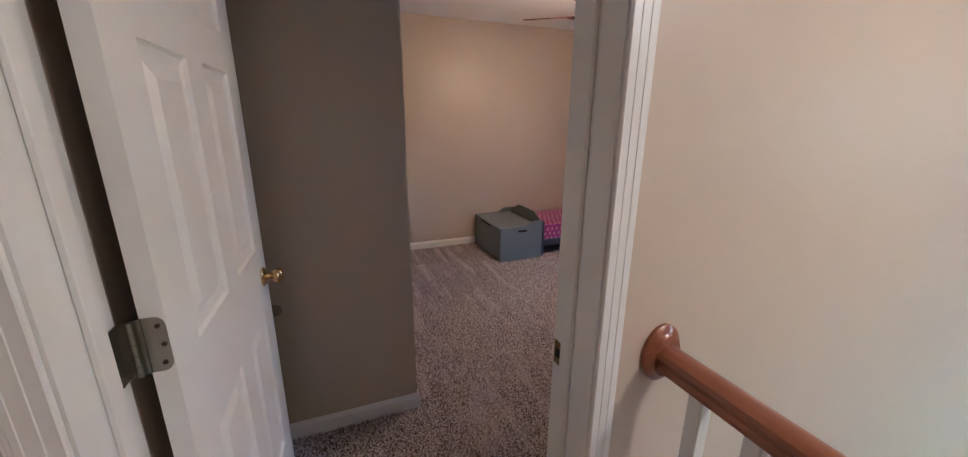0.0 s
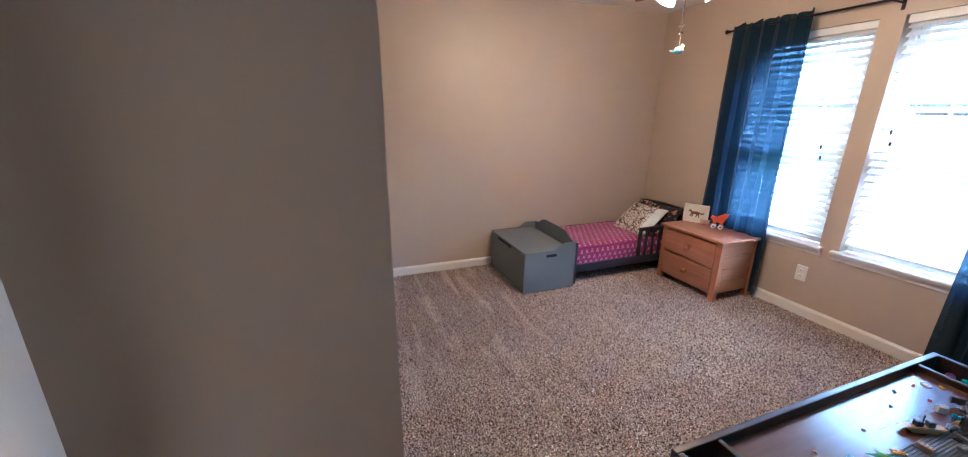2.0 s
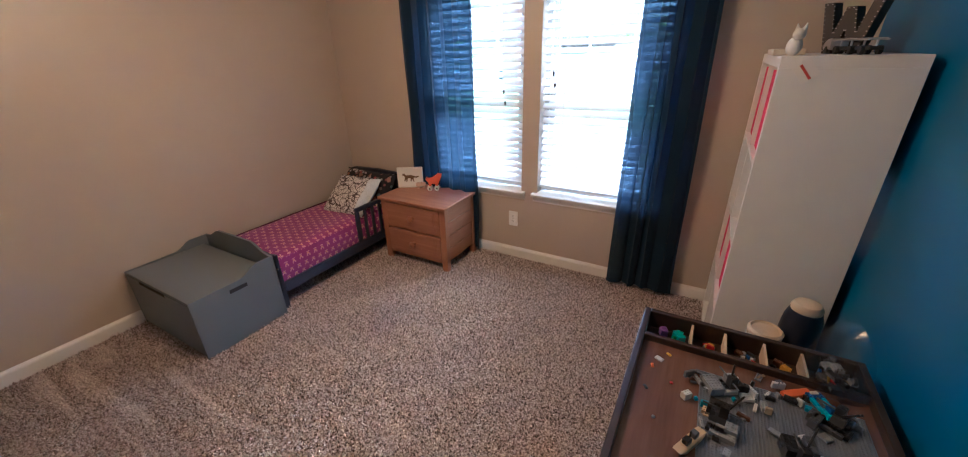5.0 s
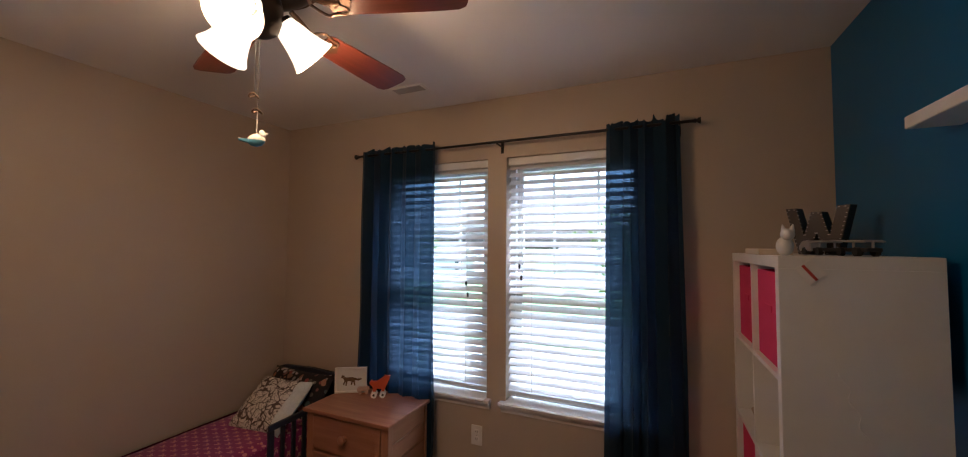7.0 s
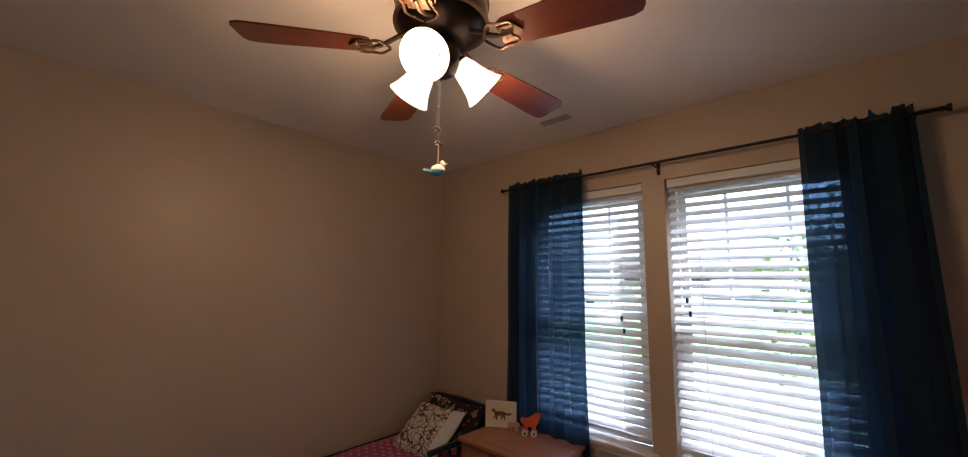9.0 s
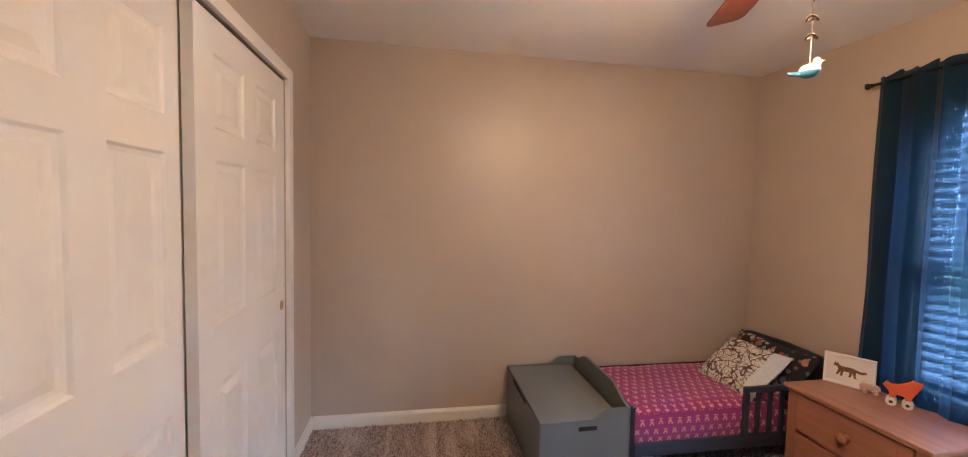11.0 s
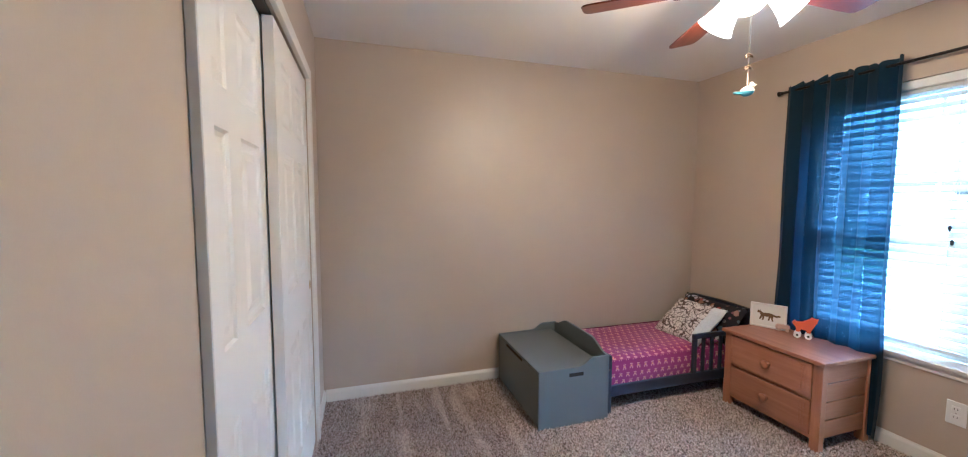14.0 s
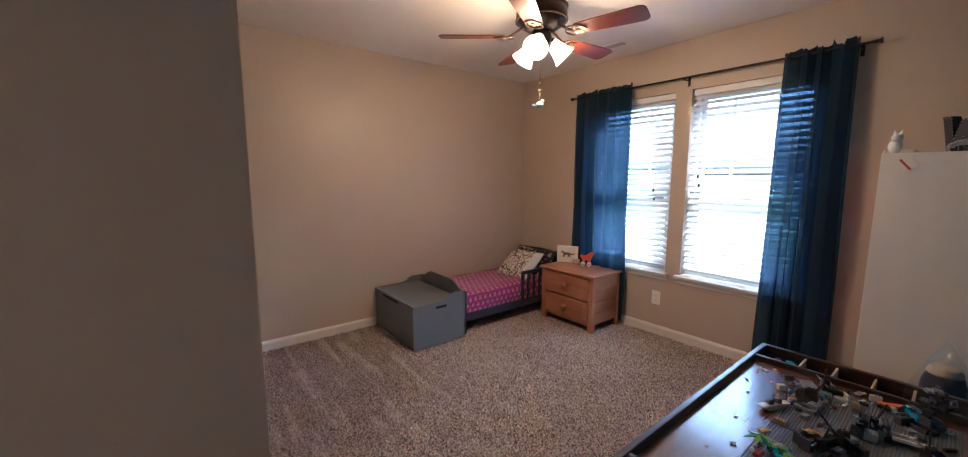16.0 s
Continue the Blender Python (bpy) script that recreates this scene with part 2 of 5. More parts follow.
BULB = glowing("lit_bulb", (1.0, 0.75, 0.45), 3.0)

# ---- building helpers ----


def thing(name, loc, label, category, group="", kind="", rz=0.0):
    e = new(name)
    e.matrix_basis = pose(*loc, 0, 0, rz)
    e.empty_display_size = 0.05
    return tagged(e, label, category, group, kind)


def part(name, bm, material, parent=None, label="", smooth=False):
    me = bpy.data.meshes.new(name)
    bmesh.ops.recalc_face_normals(bm, faces=bm.faces)
    bm.to_mesh(me)
    bm.free()
    me.materials.append(material)
    if smooth:
        me.shade_smooth()
        me.set_sharp_from_angle(angle=radians(40))
    ob = new(name, me)
    if parent:
        ob.parent = parent
    return tagged(ob, label)


def structure(name, bm, material, label, category):
    return tagged(part(name, bm, material), label, category, kind="structure")


def twin(ob, parent, m):
    """Another object on the same mesh."""
    o = new(ob.name.split(".")[0], ob.data)
    o.parent = parent
    o.matrix_basis = m
    return o


def box(bm, x0, x1, y0, y1, z0, z1, bevel=0.0, seg=2):
    r = bmesh.ops.create_cube(bm, size=1.0)
    vs = r["verts"]
    bmesh.ops.transform(bm, verts=vs, matrix=Matrix.Translation(((x0 + x1) / 2, (y0 + y1) / 2, (z0 + z1) / 2)) @ Matrix.Diagonal((x1 - x0, y1 - y0, z1 - z0, 1)))
    if bevel:
        es = list({e for v in vs for e in v.link_edges})
        bmesh.ops.bevel(bm, geom=es, offset=bevel, segments=seg, affect="EDGES", profile=0.5)
    return bm


def boxm(*args, **kw):
    return box(bmesh.new(), *args, **kw)


def rod(bm, a, b, r0, r1=None, seg=16):
    a, b = Vector(a), Vector(b)
    d = b - a
    m = Matrix.Translation((a + b) / 2) @ d.to_track_quat("Z", "Y").to_matrix().to_4x4()
    bmesh.ops.create_cone(bm, cap_ends=True, segments=seg, radius1=r0, radius2=r0 if r1 is None else r1, depth=d.length, matrix=m)
    return bm


def ball(bm, c, r, scale=(1, 1, 1), u=16, v=10):
    bmesh.ops.create_uvsphere(bm, u_segments=u, v_segments=v, radius=r, matrix=Matrix.Translation(c) @ Matrix.Diagonal((*scale, 1)))
    return bm


def lathe(bm, profile, m=Matrix(), seg=24):
    """Turns (radius, height) pairs round z, then places them by m."""
    rings = []
    for r, z in profile:
        rings.append([bm.verts.new(m @ Vector((r * math.cos(2 * math.pi * i / seg), r * math.sin(2 * math.pi * i / seg), z))) for i in range(seg)])
    for p, q in zip(rings, rings[1:]):
        for i in range(seg):
            bm.faces.new((p[i], p[(i + 1) % seg], q[(i + 1) % seg], q[i]))
    if profile[0][0] > 1e-4:
        bm.faces.new(rings[0])
    if profile[-1][0] > 1e-4:
        bm.faces.new(rings[-1])
    bmesh.ops.remove_doubles(bm, verts=bm.verts, dist=1e-5)
    return bm


def prism(bm, outline, axis, lo, hi, bevel=0.0):
    """A flat outline pushed along an axis: x takes (y, z), y takes (x, z), z takes (x, y)."""
    def at(u, v, w):
        return {"x": (w, u, v), "y": (u, w, v), "z": (u, v, w)}[axis]
    a = [bm.verts.new(at(u, v, lo)) for u, v in outline]
    b = [bm.verts.new(at(u, v, hi)) for u, v in outline]
    faces = [bm.faces.new(a), bm.faces.new(b[::-1])]
    n = len(a)
    for i in range(n):
        faces.append(bm.faces.new((a[i], b[i], b[(i + 1) % n], a[(i + 1) % n])))
    if bevel:
        es = list({e for f in faces[:2] for e in f.edges})
        bmesh.ops.bevel(bm, geom=es, offset=bevel, segments=2, affect="EDGES")
    return bm


def tube(bm, points, r, seg=8):
    """A round bar along a line of points."""
    pts = [Vector(p) for p in points]
    rings = []
    for i, p in enumerate(pts):
        d = (pts[min(i + 1, len(pts) - 1)] - pts[max(i - 1, 0)]).normalized()
        q = d.to_track_quat("Z", "Y").to_matrix()
        rings.append([bm.verts.new(p + q @ Vector((r * math.cos(2 * math.pi * k / seg), r * math.sin(2 * math.pi * k / seg), 0))) for k in range(seg)])
    for a, b in zip(rings, rings[1:]):
        for k in range(seg):
            bm.faces.new((a[k], a[(k + 1) % seg], b[(k + 1) % seg], b[k]))
    bm.faces.new(rings[0]), bm.faces.new(rings[-1])
    return bm


# ---- the shell of the room, closet and hall ----
XC, XE, YS, YN, H = 0.598, 3.732, 1.062, 4.555, 2.44
YH, CORNER = 0.910, 2.045
DOOR_L, DOOR_R, DOOR_H = -0.066, 0.755, 2.045
C0, C1, CH = 2.60, 4.095, 2.045
W1A, W1B, W2A, W2B, WZ0, WZ1 = 2.788, 3.58, 1.855, 2.663, 0.565, 2.055

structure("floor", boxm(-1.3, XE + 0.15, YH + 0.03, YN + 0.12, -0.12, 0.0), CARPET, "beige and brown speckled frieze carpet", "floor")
structure("ceiling", boxm(-0.21, XE + 0.15, YH + 0.065, YN + 0.12, H, H + 0.08), CEIL, "white lightly textured bedroom ceiling", "ceiling")
structure("wall_north", boxm(-0.21, XE + 0.15, YN, YN + 0.12, 0, H), WALL, "greige satin painted bedroom wall", "wall")

bm = bmesh.new()
E0, E1 = XE, XE + 0.15
box(bm, E0, E1, YH + 0.065, YN, 0, WZ0 - 0.045)
box(bm, E0, E1, YH + 0.065, YN, WZ1, H)
for a, b in ((YH + 0.065, W2A), (W2B, W1A), (W1B, YN)):
    box(bm, E0, E1, a, b, WZ0 - 0.045, WZ1)
structure("wall_east", bm, WALL, "greige painted wall with two window openings", "wall")


def wall_with_door(bm, y0, y1, x_end):
    box(bm, -0.21, DOOR_L - 0.02, y0, y1, 0, H)
    box(bm, DOOR_R + 0.02, x_end, y0, y1, 0, H)
    box(bm, DOOR_L - 0.02, DOOR_R + 0.02, y0, y1, DOOR_H + 0.02, H)
    return bm


structure("wall_south", wall_with_door(bmesh.new(), YH + 0.065, YS, E0), BLUE, "bright blue painted accent wall", "wall")
bm = wall_with_door(bmesh.new(), YH, YH + 0.065, 4.2)
box(bm, -1.42, -0.21, YH, YH + 0.065, 0, H)
box(bm, 0.985, 4.2, YH, YH + 0.029, -2.7, 0)
structure("wall_hall_north", bm, HALL, "cream painted landing wall with a doorway", "wall")
structure("wall_alcove", boxm(-0.21, -0.088, YS, YN, 0, H), WALL, "greige painted wall behind the open door", "wall")
structure("wall_closet_end", boxm(-0.088, XC, CORNER, CORNER + 0.115, 0, H), WALL, "greige painted end wall of the closet", "wall")
bm = bmesh.new()
box(bm, XC - 0.115, XC, CORNER + 0.115, C0, 0, H)
box(bm, XC - 0.115, XC, C1, YN, 0, H)
box(bm, XC - 0.115, XC, C0, C1, CH, H)
structure("wall_closet", bm, WALL, "greige painted closet wall with a wide opening", "wall")

# landing and stairwell
structure("floor_landing", boxm(-1.3, 0.985, -1.7, YH + 0.03, -0.25, 0.0), CARPET, "beige carpet on the stair landing", "floor")
structure("floor_stairwell", boxm(0.985, 4.2, -1.7, YH, -2.8, -2.7), CARPET, "carpet at the foot of the stairwell", "floor")
structure("ceiling_hall", boxm(-1.42, 4.2, -1.82, YH + 0.065, H + 0.001, H + 0.08), CEIL, "white landing ceiling", "ceiling")
structure("wall_hall_west", boxm(-1.42, -1.3, -1.7, YH, 0, H), HALL, "cream painted landing wall", "wall")
structure("wall_hall_south", boxm(-1.42, 4.2, -1.82, -1.7, -2.7, H), HALL, "cream painted landing wall", "wall")
# the opening is added, out of view, to let daylight into the stairwell
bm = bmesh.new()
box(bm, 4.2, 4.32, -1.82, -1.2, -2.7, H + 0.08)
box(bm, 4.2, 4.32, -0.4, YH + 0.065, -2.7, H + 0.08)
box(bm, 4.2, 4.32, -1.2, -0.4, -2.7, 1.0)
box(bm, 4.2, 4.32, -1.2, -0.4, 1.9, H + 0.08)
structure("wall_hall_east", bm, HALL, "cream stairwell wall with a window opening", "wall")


def profile_run(name, a, b, out, material, label, category, pts):
    """A moulding run along the floor or wall from a to b; pts: (outwards, upwards); out: the way it faces."""
    bm = bmesh.new()
    a, b, o = Vector(a), Vector(b), Vector(out)
    ends = [[bm.verts.new(p + o * u + Vector((0, 0, w))) for u, w in pts] for p in (a, b)]
    n = len(pts)
    for i in range(n):
        bm.faces.new((ends[0][i], ends[0][(i + 1) % n], ends[1][(i + 1) % n], ends[1][i]))
    bm.faces.new(ends[0]), bm.faces.new(ends[1][::-1])
    return structure(name, bm, material, label, category)


BASE = [(0, 0), (0.013, 0), (0.013, 0.062), (0.010, 0.072), (0.006, 0.078), (0.004, 0.084), (0, 0.084)]
for a, b, out in (((XC + 0.013, YN, 0), (XE, YN, 0), (0, -1, 0)), ((XE, 1.10, 0), (XE, YN - 0.013, 0), (-1, 0, 0)), ((-0.088, CORNER, 0), (XC + 0.013, CORNER, 0), (0, -1, 0)),
                  ((XC, CORNER, 0), (XC, C0 - 0.058, 0), (1, 0, 0)), ((XC, C1 + 0.062, 0), (XC, YN, 0), (1, 0, 0)), ((0.83, YS, 0), (XE - 0.013, YS, 0), (0, 1, 0))):
    profile_run("baseboard", a, b, out, TRIM, "white painted baseboard along the wall", "baseboard", BASE)


def casing(name, axis, plane, sign, lo, hi, top, width, label, steps=((0.011, 0.0, 1.0), (0.0122, 0.30, 0.92), (0.0133, 0.62, 0.82))):
    """Three moulded boards round an opening in the wall at that plane; axis: the way the wall runs."""
    for which, u0, u1, z0, z1 in (("side", lo - width, lo, 0, top + width), ("side", hi, hi + width, 0, top + width), ("head", lo, hi, top, top + width)):
        bm = bmesh.new()
        for d, c0, c1 in steps:
            if which == "side":
                a, b = (u1 - (u1 - u0) * c1, u1 - (u1 - u0) * c0) if u1 == lo else (u0 + (u1 - u0) * c0, u0 + (u1 - u0) * c1)
                p, q = z0, z1 - (1 - c1) * width
            else:
                a, b, p, q = u0, u1, z0 + (z1 - z0) * c0, z0 + (z1 - z0) * c1
            w0, w1 = sorted((plane, plane + sign * d))
            if axis == "x":
                box(bm, a, b, w0, w1, p, q, 0.002, 1)
            else:
                box(bm, w0, w1, a, b, p, q, 0.002, 1)
        structure(name, bm, TRIM, label, "trim")


casing("trim_door_hall", "x", YH, -1, DOOR_L - 0.004, DOOR_R + 0.004, DOOR_H + 0.004, 0.058, "white moulded door casing on the landing")
casing("trim_closet", "y", XC, 1, C0, C1, CH, 0.058, "white flat closet casing", ((0.020, 0.0, 1.0),))
bm = bmesh.new()
box(bm, DOOR_L - 0.02, DOOR_L, YH, YS, 0, DOOR_H)
box(bm, DOOR_R, DOOR_R + 0.02, YH, YS, 0, DOOR_H)
box(bm, DOOR_L - 0.02, DOOR_R + 0.02, YH, YS, DOOR_H, DOOR_H + 0.02)
box(bm, DOOR_L, DOOR_L + 0.011, YH + 0.072, YH + 0.109, 0, DOOR_H - 0.011, 0.002, 1)
box(bm, DOOR_R - 0.011, DOOR_R, YH + 0.072, YH + 0.109, 0, DOOR_H - 0.011, 0.002, 1)
box(bm, DOOR_L, DOOR_R, YH + 0.072, YH + 0.109, DOOR_H - 0.011, DOOR_H, 0.002, 1)
jamb = structure("door_frame_1", bm, TRIM, "white painted door jamb with a stop", "door frame")
strike = part("strike_plate", boxm(DOOR_R - 0.0035, DOOR_R - 0.0005, YH + 0.113, YH + 0.145, 0.866, 0.929, 0.001, 1), BRASS, jamb, "worn brass strike plate")
part("latch_hole", boxm(DOOR_R - 0.0045, DOOR_R - 0.003, YH + 0.121, YH + 0.137, 0.886, 0.909), HOLE_SHADE, strike)


def six_panels(owner, width, height, thick):
    """Stiles, rails and six moulded panels; x across, y through, z up, from the hinge corner."""
    st, mid = 0.115, 0.105
    rows = [(0.24, 0.80), (1.01, 1.56), (1.665, height - 0.115)]
    pw = (width - 2 * st - mid) / 2
    cols = [(st, st + pw), (st + pw + mid, width - st)]
    bm = bmesh.new()
    box(bm, 0, st, 0, thick, 0, height)
    box(bm, width - st, width, 0, thick, 0, height)
    zs = [0] + [z for r in rows for z in r] + [height]
    for i in range(0, len(zs), 2):
        box(bm, st, width - st, 0, thick, zs[i], zs[i + 1])
    for z0, z1 in rows:
        box(bm, st + pw, st + pw + mid, 0, thick, z0, z1)
    leaf = part("leaf", bm, DOORP, owner)
    for x0, x1 in cols:
        for z0, z1 in rows:
            bm = bmesh.new()
            for face, s in ((0.0, 1), (thick, -1)):
                loops = []
                for inset, depth in ((0, 0), (0.008, 0.007), (0.02, 0.010), (0.032, 0.010), (0.058, 0.003)):
                    y = face + s * depth
                    loops.append([bm.verts.new((x, y, z)) for x, z in ((x0 + inset, z0 + inset), (x1 - inset, z0 + inset), (x1 - inset, z1 - inset), (x0 + inset, z1 - inset))])
                for p, q in zip(loops, loops[1:]):
                    for i in range(4):
                        bm.faces.new((p[i], p[(i + 1) % 4], q[(i + 1) % 4], q[i]))
                bm.faces.new(loops[-1])
            part("panel", bm, DOORP, leaf)
    return leaf


def door_knob(owner, x, z, thick):
    for y, s in ((0.0, -1), (thick, 1)):
        m = Matrix.Translation((x, y, z)) @ Matrix.Rotation(radians(90 if s < 0 else -90), 4, "X")
        k = part("door_knob", lathe(bmesh.new(), [(0.0, 0), (0.033, 0), (0.033, 0.004), (0.026, 0.010), (0.014, 0.014), (0.011, 0.026), (0.016, 0.032), (0.025, 0.040), (0.027, 0.050), (0.022, 0.060), (0.012, 0.065), (0.0, 0.0655)], m), BRASS, owner, "polished brass round knob", True)


# entry door, swung into the room: its x runs along the leaf from the hinges
door = thing("door_1", (-0.003, YS + 0.008, 0.012), "white six-panel bedroom door standing open", "door", kind="structure", rz=87.5)
six_panels(door, 0.791, 2.02, 0.035)
door_knob(door, 0.722, 0.90, 0.035)
for z in (0.23, 1.068, 1.83):
    hg = bmesh.new()
    prism(hg, [(0.0, -0.05), (0.021, -0.05), (0.027, -0.048), (0.031, -0.044), (0.0335, -0.039), (0.0345, -0.034), (0.0345, 0.034), (0.0335, 0.039), (0.031, 0.044), (0.027, 0.048), (0.021, 0.05), (0.0, 0.05)], "x", -0.0025, -0.0004)
    for v in hg.verts:
        v.co.y = 0.0355 - v.co.y
    bmesh.ops.translate(hg, verts=hg.verts, vec=(0, 0, z))
    hinge = part("hinge", hg, STEEL, door, "satin nickel butt hinge")
    kn = bmesh.new()
    for k in range(5):
        rod(kn, (-0.008, 0.047, z - 0.05 + 0.02 * k), (-0.008, 0.047, z - 0.031 + 0.02 * k), 0.0068, seg=14)
    part("hinge_knuckle", kn, STEEL, hinge, smooth=True)
    jl = bmesh.new()
    prism(jl, [(-0.048, -0.040), (-0.045, -0.046), (-0.038, -0.05), (-0.012, -0.05), (-0.012, 0.05), (-0.038, 0.05), (-0.045, 0.046), (-0.048, 0.040)], "y", 0.058, 0.0605)
    prism(jl, [(-0.012, -0.05), (-0.008, -0.05), (-0.008, 0.05), (-0.012, 0.05)], "y", 0.047, 0.0605)
    bmesh.ops.translate(jl, verts=jl.verts, vec=(0, 0, z))
    part("hinge_leaf", jl, STEEL, hinge)
    web = boxm(-0.0045, -0.0015, 0.033, 0.047, z - 0.05, z + 0.05)
    part("hinge_web", web, STEEL, hinge)
    for dz, yy in ((-0.034, 0.012), (0.0, 0.008), (0.034, 0.012)):
        part("screw", rod(bmesh.new(), (-0.0034, yy, z + dz), (-0.002, yy, z + dz), 0.0042, seg=10), BRONZE, hinge)
part("latch_plate", boxm(0.7905, 0.7925, 0.006, 0.030, 0.87, 0.93), BRASS, door)

# a thin dark round disc on the wall behind the knob
tagged(part("wall_bumper", lathe(bmesh.new(), [(0, 0), (0.027, 0), (0.027, 0.001), (0.024, 0.002), (0, 0.002)], Matrix.Translation((0.012, CORNER, 0.66)) @ Matrix.Rotation(radians(90), 4, "X")), plain("grey_vinyl_bumper", (0.21, 0.175, 0.145), 0.6)), "small round dark spot on the greige wall", "wall bumper")

# sliding closet doors
for name, y0, x_face, w, label in (("door_2", C0 + 0.002, 0.549, 0.755, "white six-panel sliding closet door, the inner one"), ("door_3", C1 - 0.002 - 0.785, 0.592, 0.785, "white six-panel sliding closet door, the outer one")):
    d = thing(name, (x_face, y0, 0.012), label, "closet door", kind="structure", rz=90)
    six_panels(d, w, 2.022, 0.035)
    px = w - 0.05 if name == "door_3" else 0.05
    m = Matrix.Translation((px, -0.0005, 0.92)) @ Matrix.Rotation(radians(90), 4, "X")
    part("finger_pull", lathe(bmesh.new(), [(0, 0), (0.024, 0), (0.024, 0.002), (0.019, 0.0026), (0.016, 0.0015), (0.0, 0.001)], m), BRASS, d, "round brass finger pull", True)
structure("closet_track", boxm(XC - 0.105, XC - 0.012, C0, C1, CH - 0.006, CH - 0.001), DARKPLASTIC, "dark metal sliding door track", "door track")

# ---- windows, blinds ----


def window(name, y0, y1):
    w = thing(name, (XE + 0.085, (y0 + y1) / 2, WZ0), "white vinyl double-hung window", "window", kind="structure")
    hw, h = (y1 - y0) / 2, WZ1 - WZ0
    bm = bmesh.new()
    for a, b in ((-hw, -hw + 0.035), (hw - 0.035, hw)):
        box(bm, 0, 0.06, a, b, 0, h, 0.003, 1)
    box(bm, 0, 0.06, -hw + 0.035, hw - 0.035, 0, 0.035, 0.003, 1)
    box(bm, 0, 0.06, -hw + 0.035, hw - 0.035, h - 0.035, h, 0.003, 1)
    part("window_frame", bm, VINYL, w)
    mid = 0.70
    for nm, x0, z0, z1 in (("lower_sash", 0.006, 0.035, mid + 0.03), ("upper_sash", 0.032, mid - 0.012, h - 0.035)):
        bm = bmesh.new()
        a, b = -hw + 0.036, hw - 0.036
        box(bm, x0, x0 + 0.024, a, a + 0.04, z0, z1, 0.003, 1)
        box(bm, x0, x0 + 0.024, b - 0.04, b, z0, z1, 0.003, 1)
        box(bm, x0, x0 + 0.024, a + 0.04, b - 0.04, z0, z0 + 0.042, 0.003, 1)
        box(bm, x0, x0 + 0.024, a + 0.04, b - 0.04, z1 - 0.042, z1, 0.003, 1)
        s = part(nm, bm, VINYL, w)
        if nm == "upper_sash":
            for k in (-1, 1):
                part("muntin", boxm(x0 + 0.0145, x0 + 0.0215, k * hw / 3 - 0.008, k * hw / 3 + 0.008, z0 + 0.042, z1 - 0.042), VINYL, s)
        p = part("pane", boxm(x0 + 0.010, x0 + 0.014, a + 0.04, b - 0.04, z0 + 0.042, z1 - 0.042), GLASS, s)
        p.visible_shadow = False
    part("sash_lock", boxm(-0.008, 0.006, -0.03, 0.03, mid + 0.006, mid + 0.026, 0.004), VINYL, w)
    return w


def window_sill(y0, y1):
    bm = bmesh.new()
    prism(bm, [(XE - 0.048, WZ0 - 0.012), (XE - 0.052, WZ0 - 0.006), (XE - 0.046, WZ0), (XE + 0.085, WZ0), (XE + 0.085, WZ0 - 0.02), (XE - 0.046, WZ0 - 0.02)], "y", y0, y1)
    box(bm, XE - 0.05, XE - 0.001, y0 - 0.034, y0, WZ0 - 0.02, WZ0, 0.005)
    box(bm, XE - 0.05, XE - 0.001, y1, y1 + 0.034, WZ0 - 0.02, WZ0, 0.005)
    st = structure("window_sill", bm, TRIM, "white painted window sill with a moulded apron", "window sill")
    bm = bmesh.new()
    prism(bm, [(XE, WZ0 - 0.021), (XE - 0.038, WZ0 - 0.021), (XE - 0.034, WZ0 - 0.032), (XE - 0.020, WZ0 - 0.038), (XE - 0.014, WZ0 - 0.052), (XE - 0.012, WZ0 - 0.066), (XE, WZ0 - 0.066)], "y", y0 - 0.026, y1 + 0.026)
    part("apron", bm, TRIM, st)


def blind(y0, y1):
    b = thing("window_blind", (XE + 0.045, (y0 + y1) / 2, WZ0 + 0.04), "white faux-wood venetian blind with open slats", "window blind", "window blinds")
    hw, top = (y1 - y0) / 2 - 0.008, WZ1 - WZ0 - 0.04
    part("headrail", boxm(-0.03, 0.025, -hw, hw, top - 0.048, top - 0.002, 0.003), SLAT, b)
    part("bottom_rail", boxm(-0.025, 0.025, -hw, hw, 0.0, 0.018, 0.004), SLAT, b)
    tilt = radians(-38)
    first = None
    n = int((top - 0.09) / 0.0455)
    for i in range(n):
        z = 0.04 + (top - 0.09 - 0.01) * i / (n - 1)
        m = Matrix.Translation((0, 0, z)) @ Matrix.Rotation(tilt, 4, "Y")
        if first is None:
            pts = [(-0.025, -0.0013), (0, 0.0007), (0.025, -0.0013), (0.025, 0.0013), (0, 0.0033), (-0.025, 0.0013)]
            first = part("slat", prism(bmesh.new(), pts, "y", -hw, hw), SLAT, b)
            first.matrix_basis = m
        else:
            twin(first, b, m)
    for yy in (-hw * 0.62, hw * 0.62):
        bm = bmesh.new()
        for xx in (-0.027, 0.027):
            rod(bm, (xx, yy, 0.01), (xx, yy, top - 0.03), 0.0011, seg=6)
        part("ladder_cord", bm, CORD, b)
    return b, hw, top


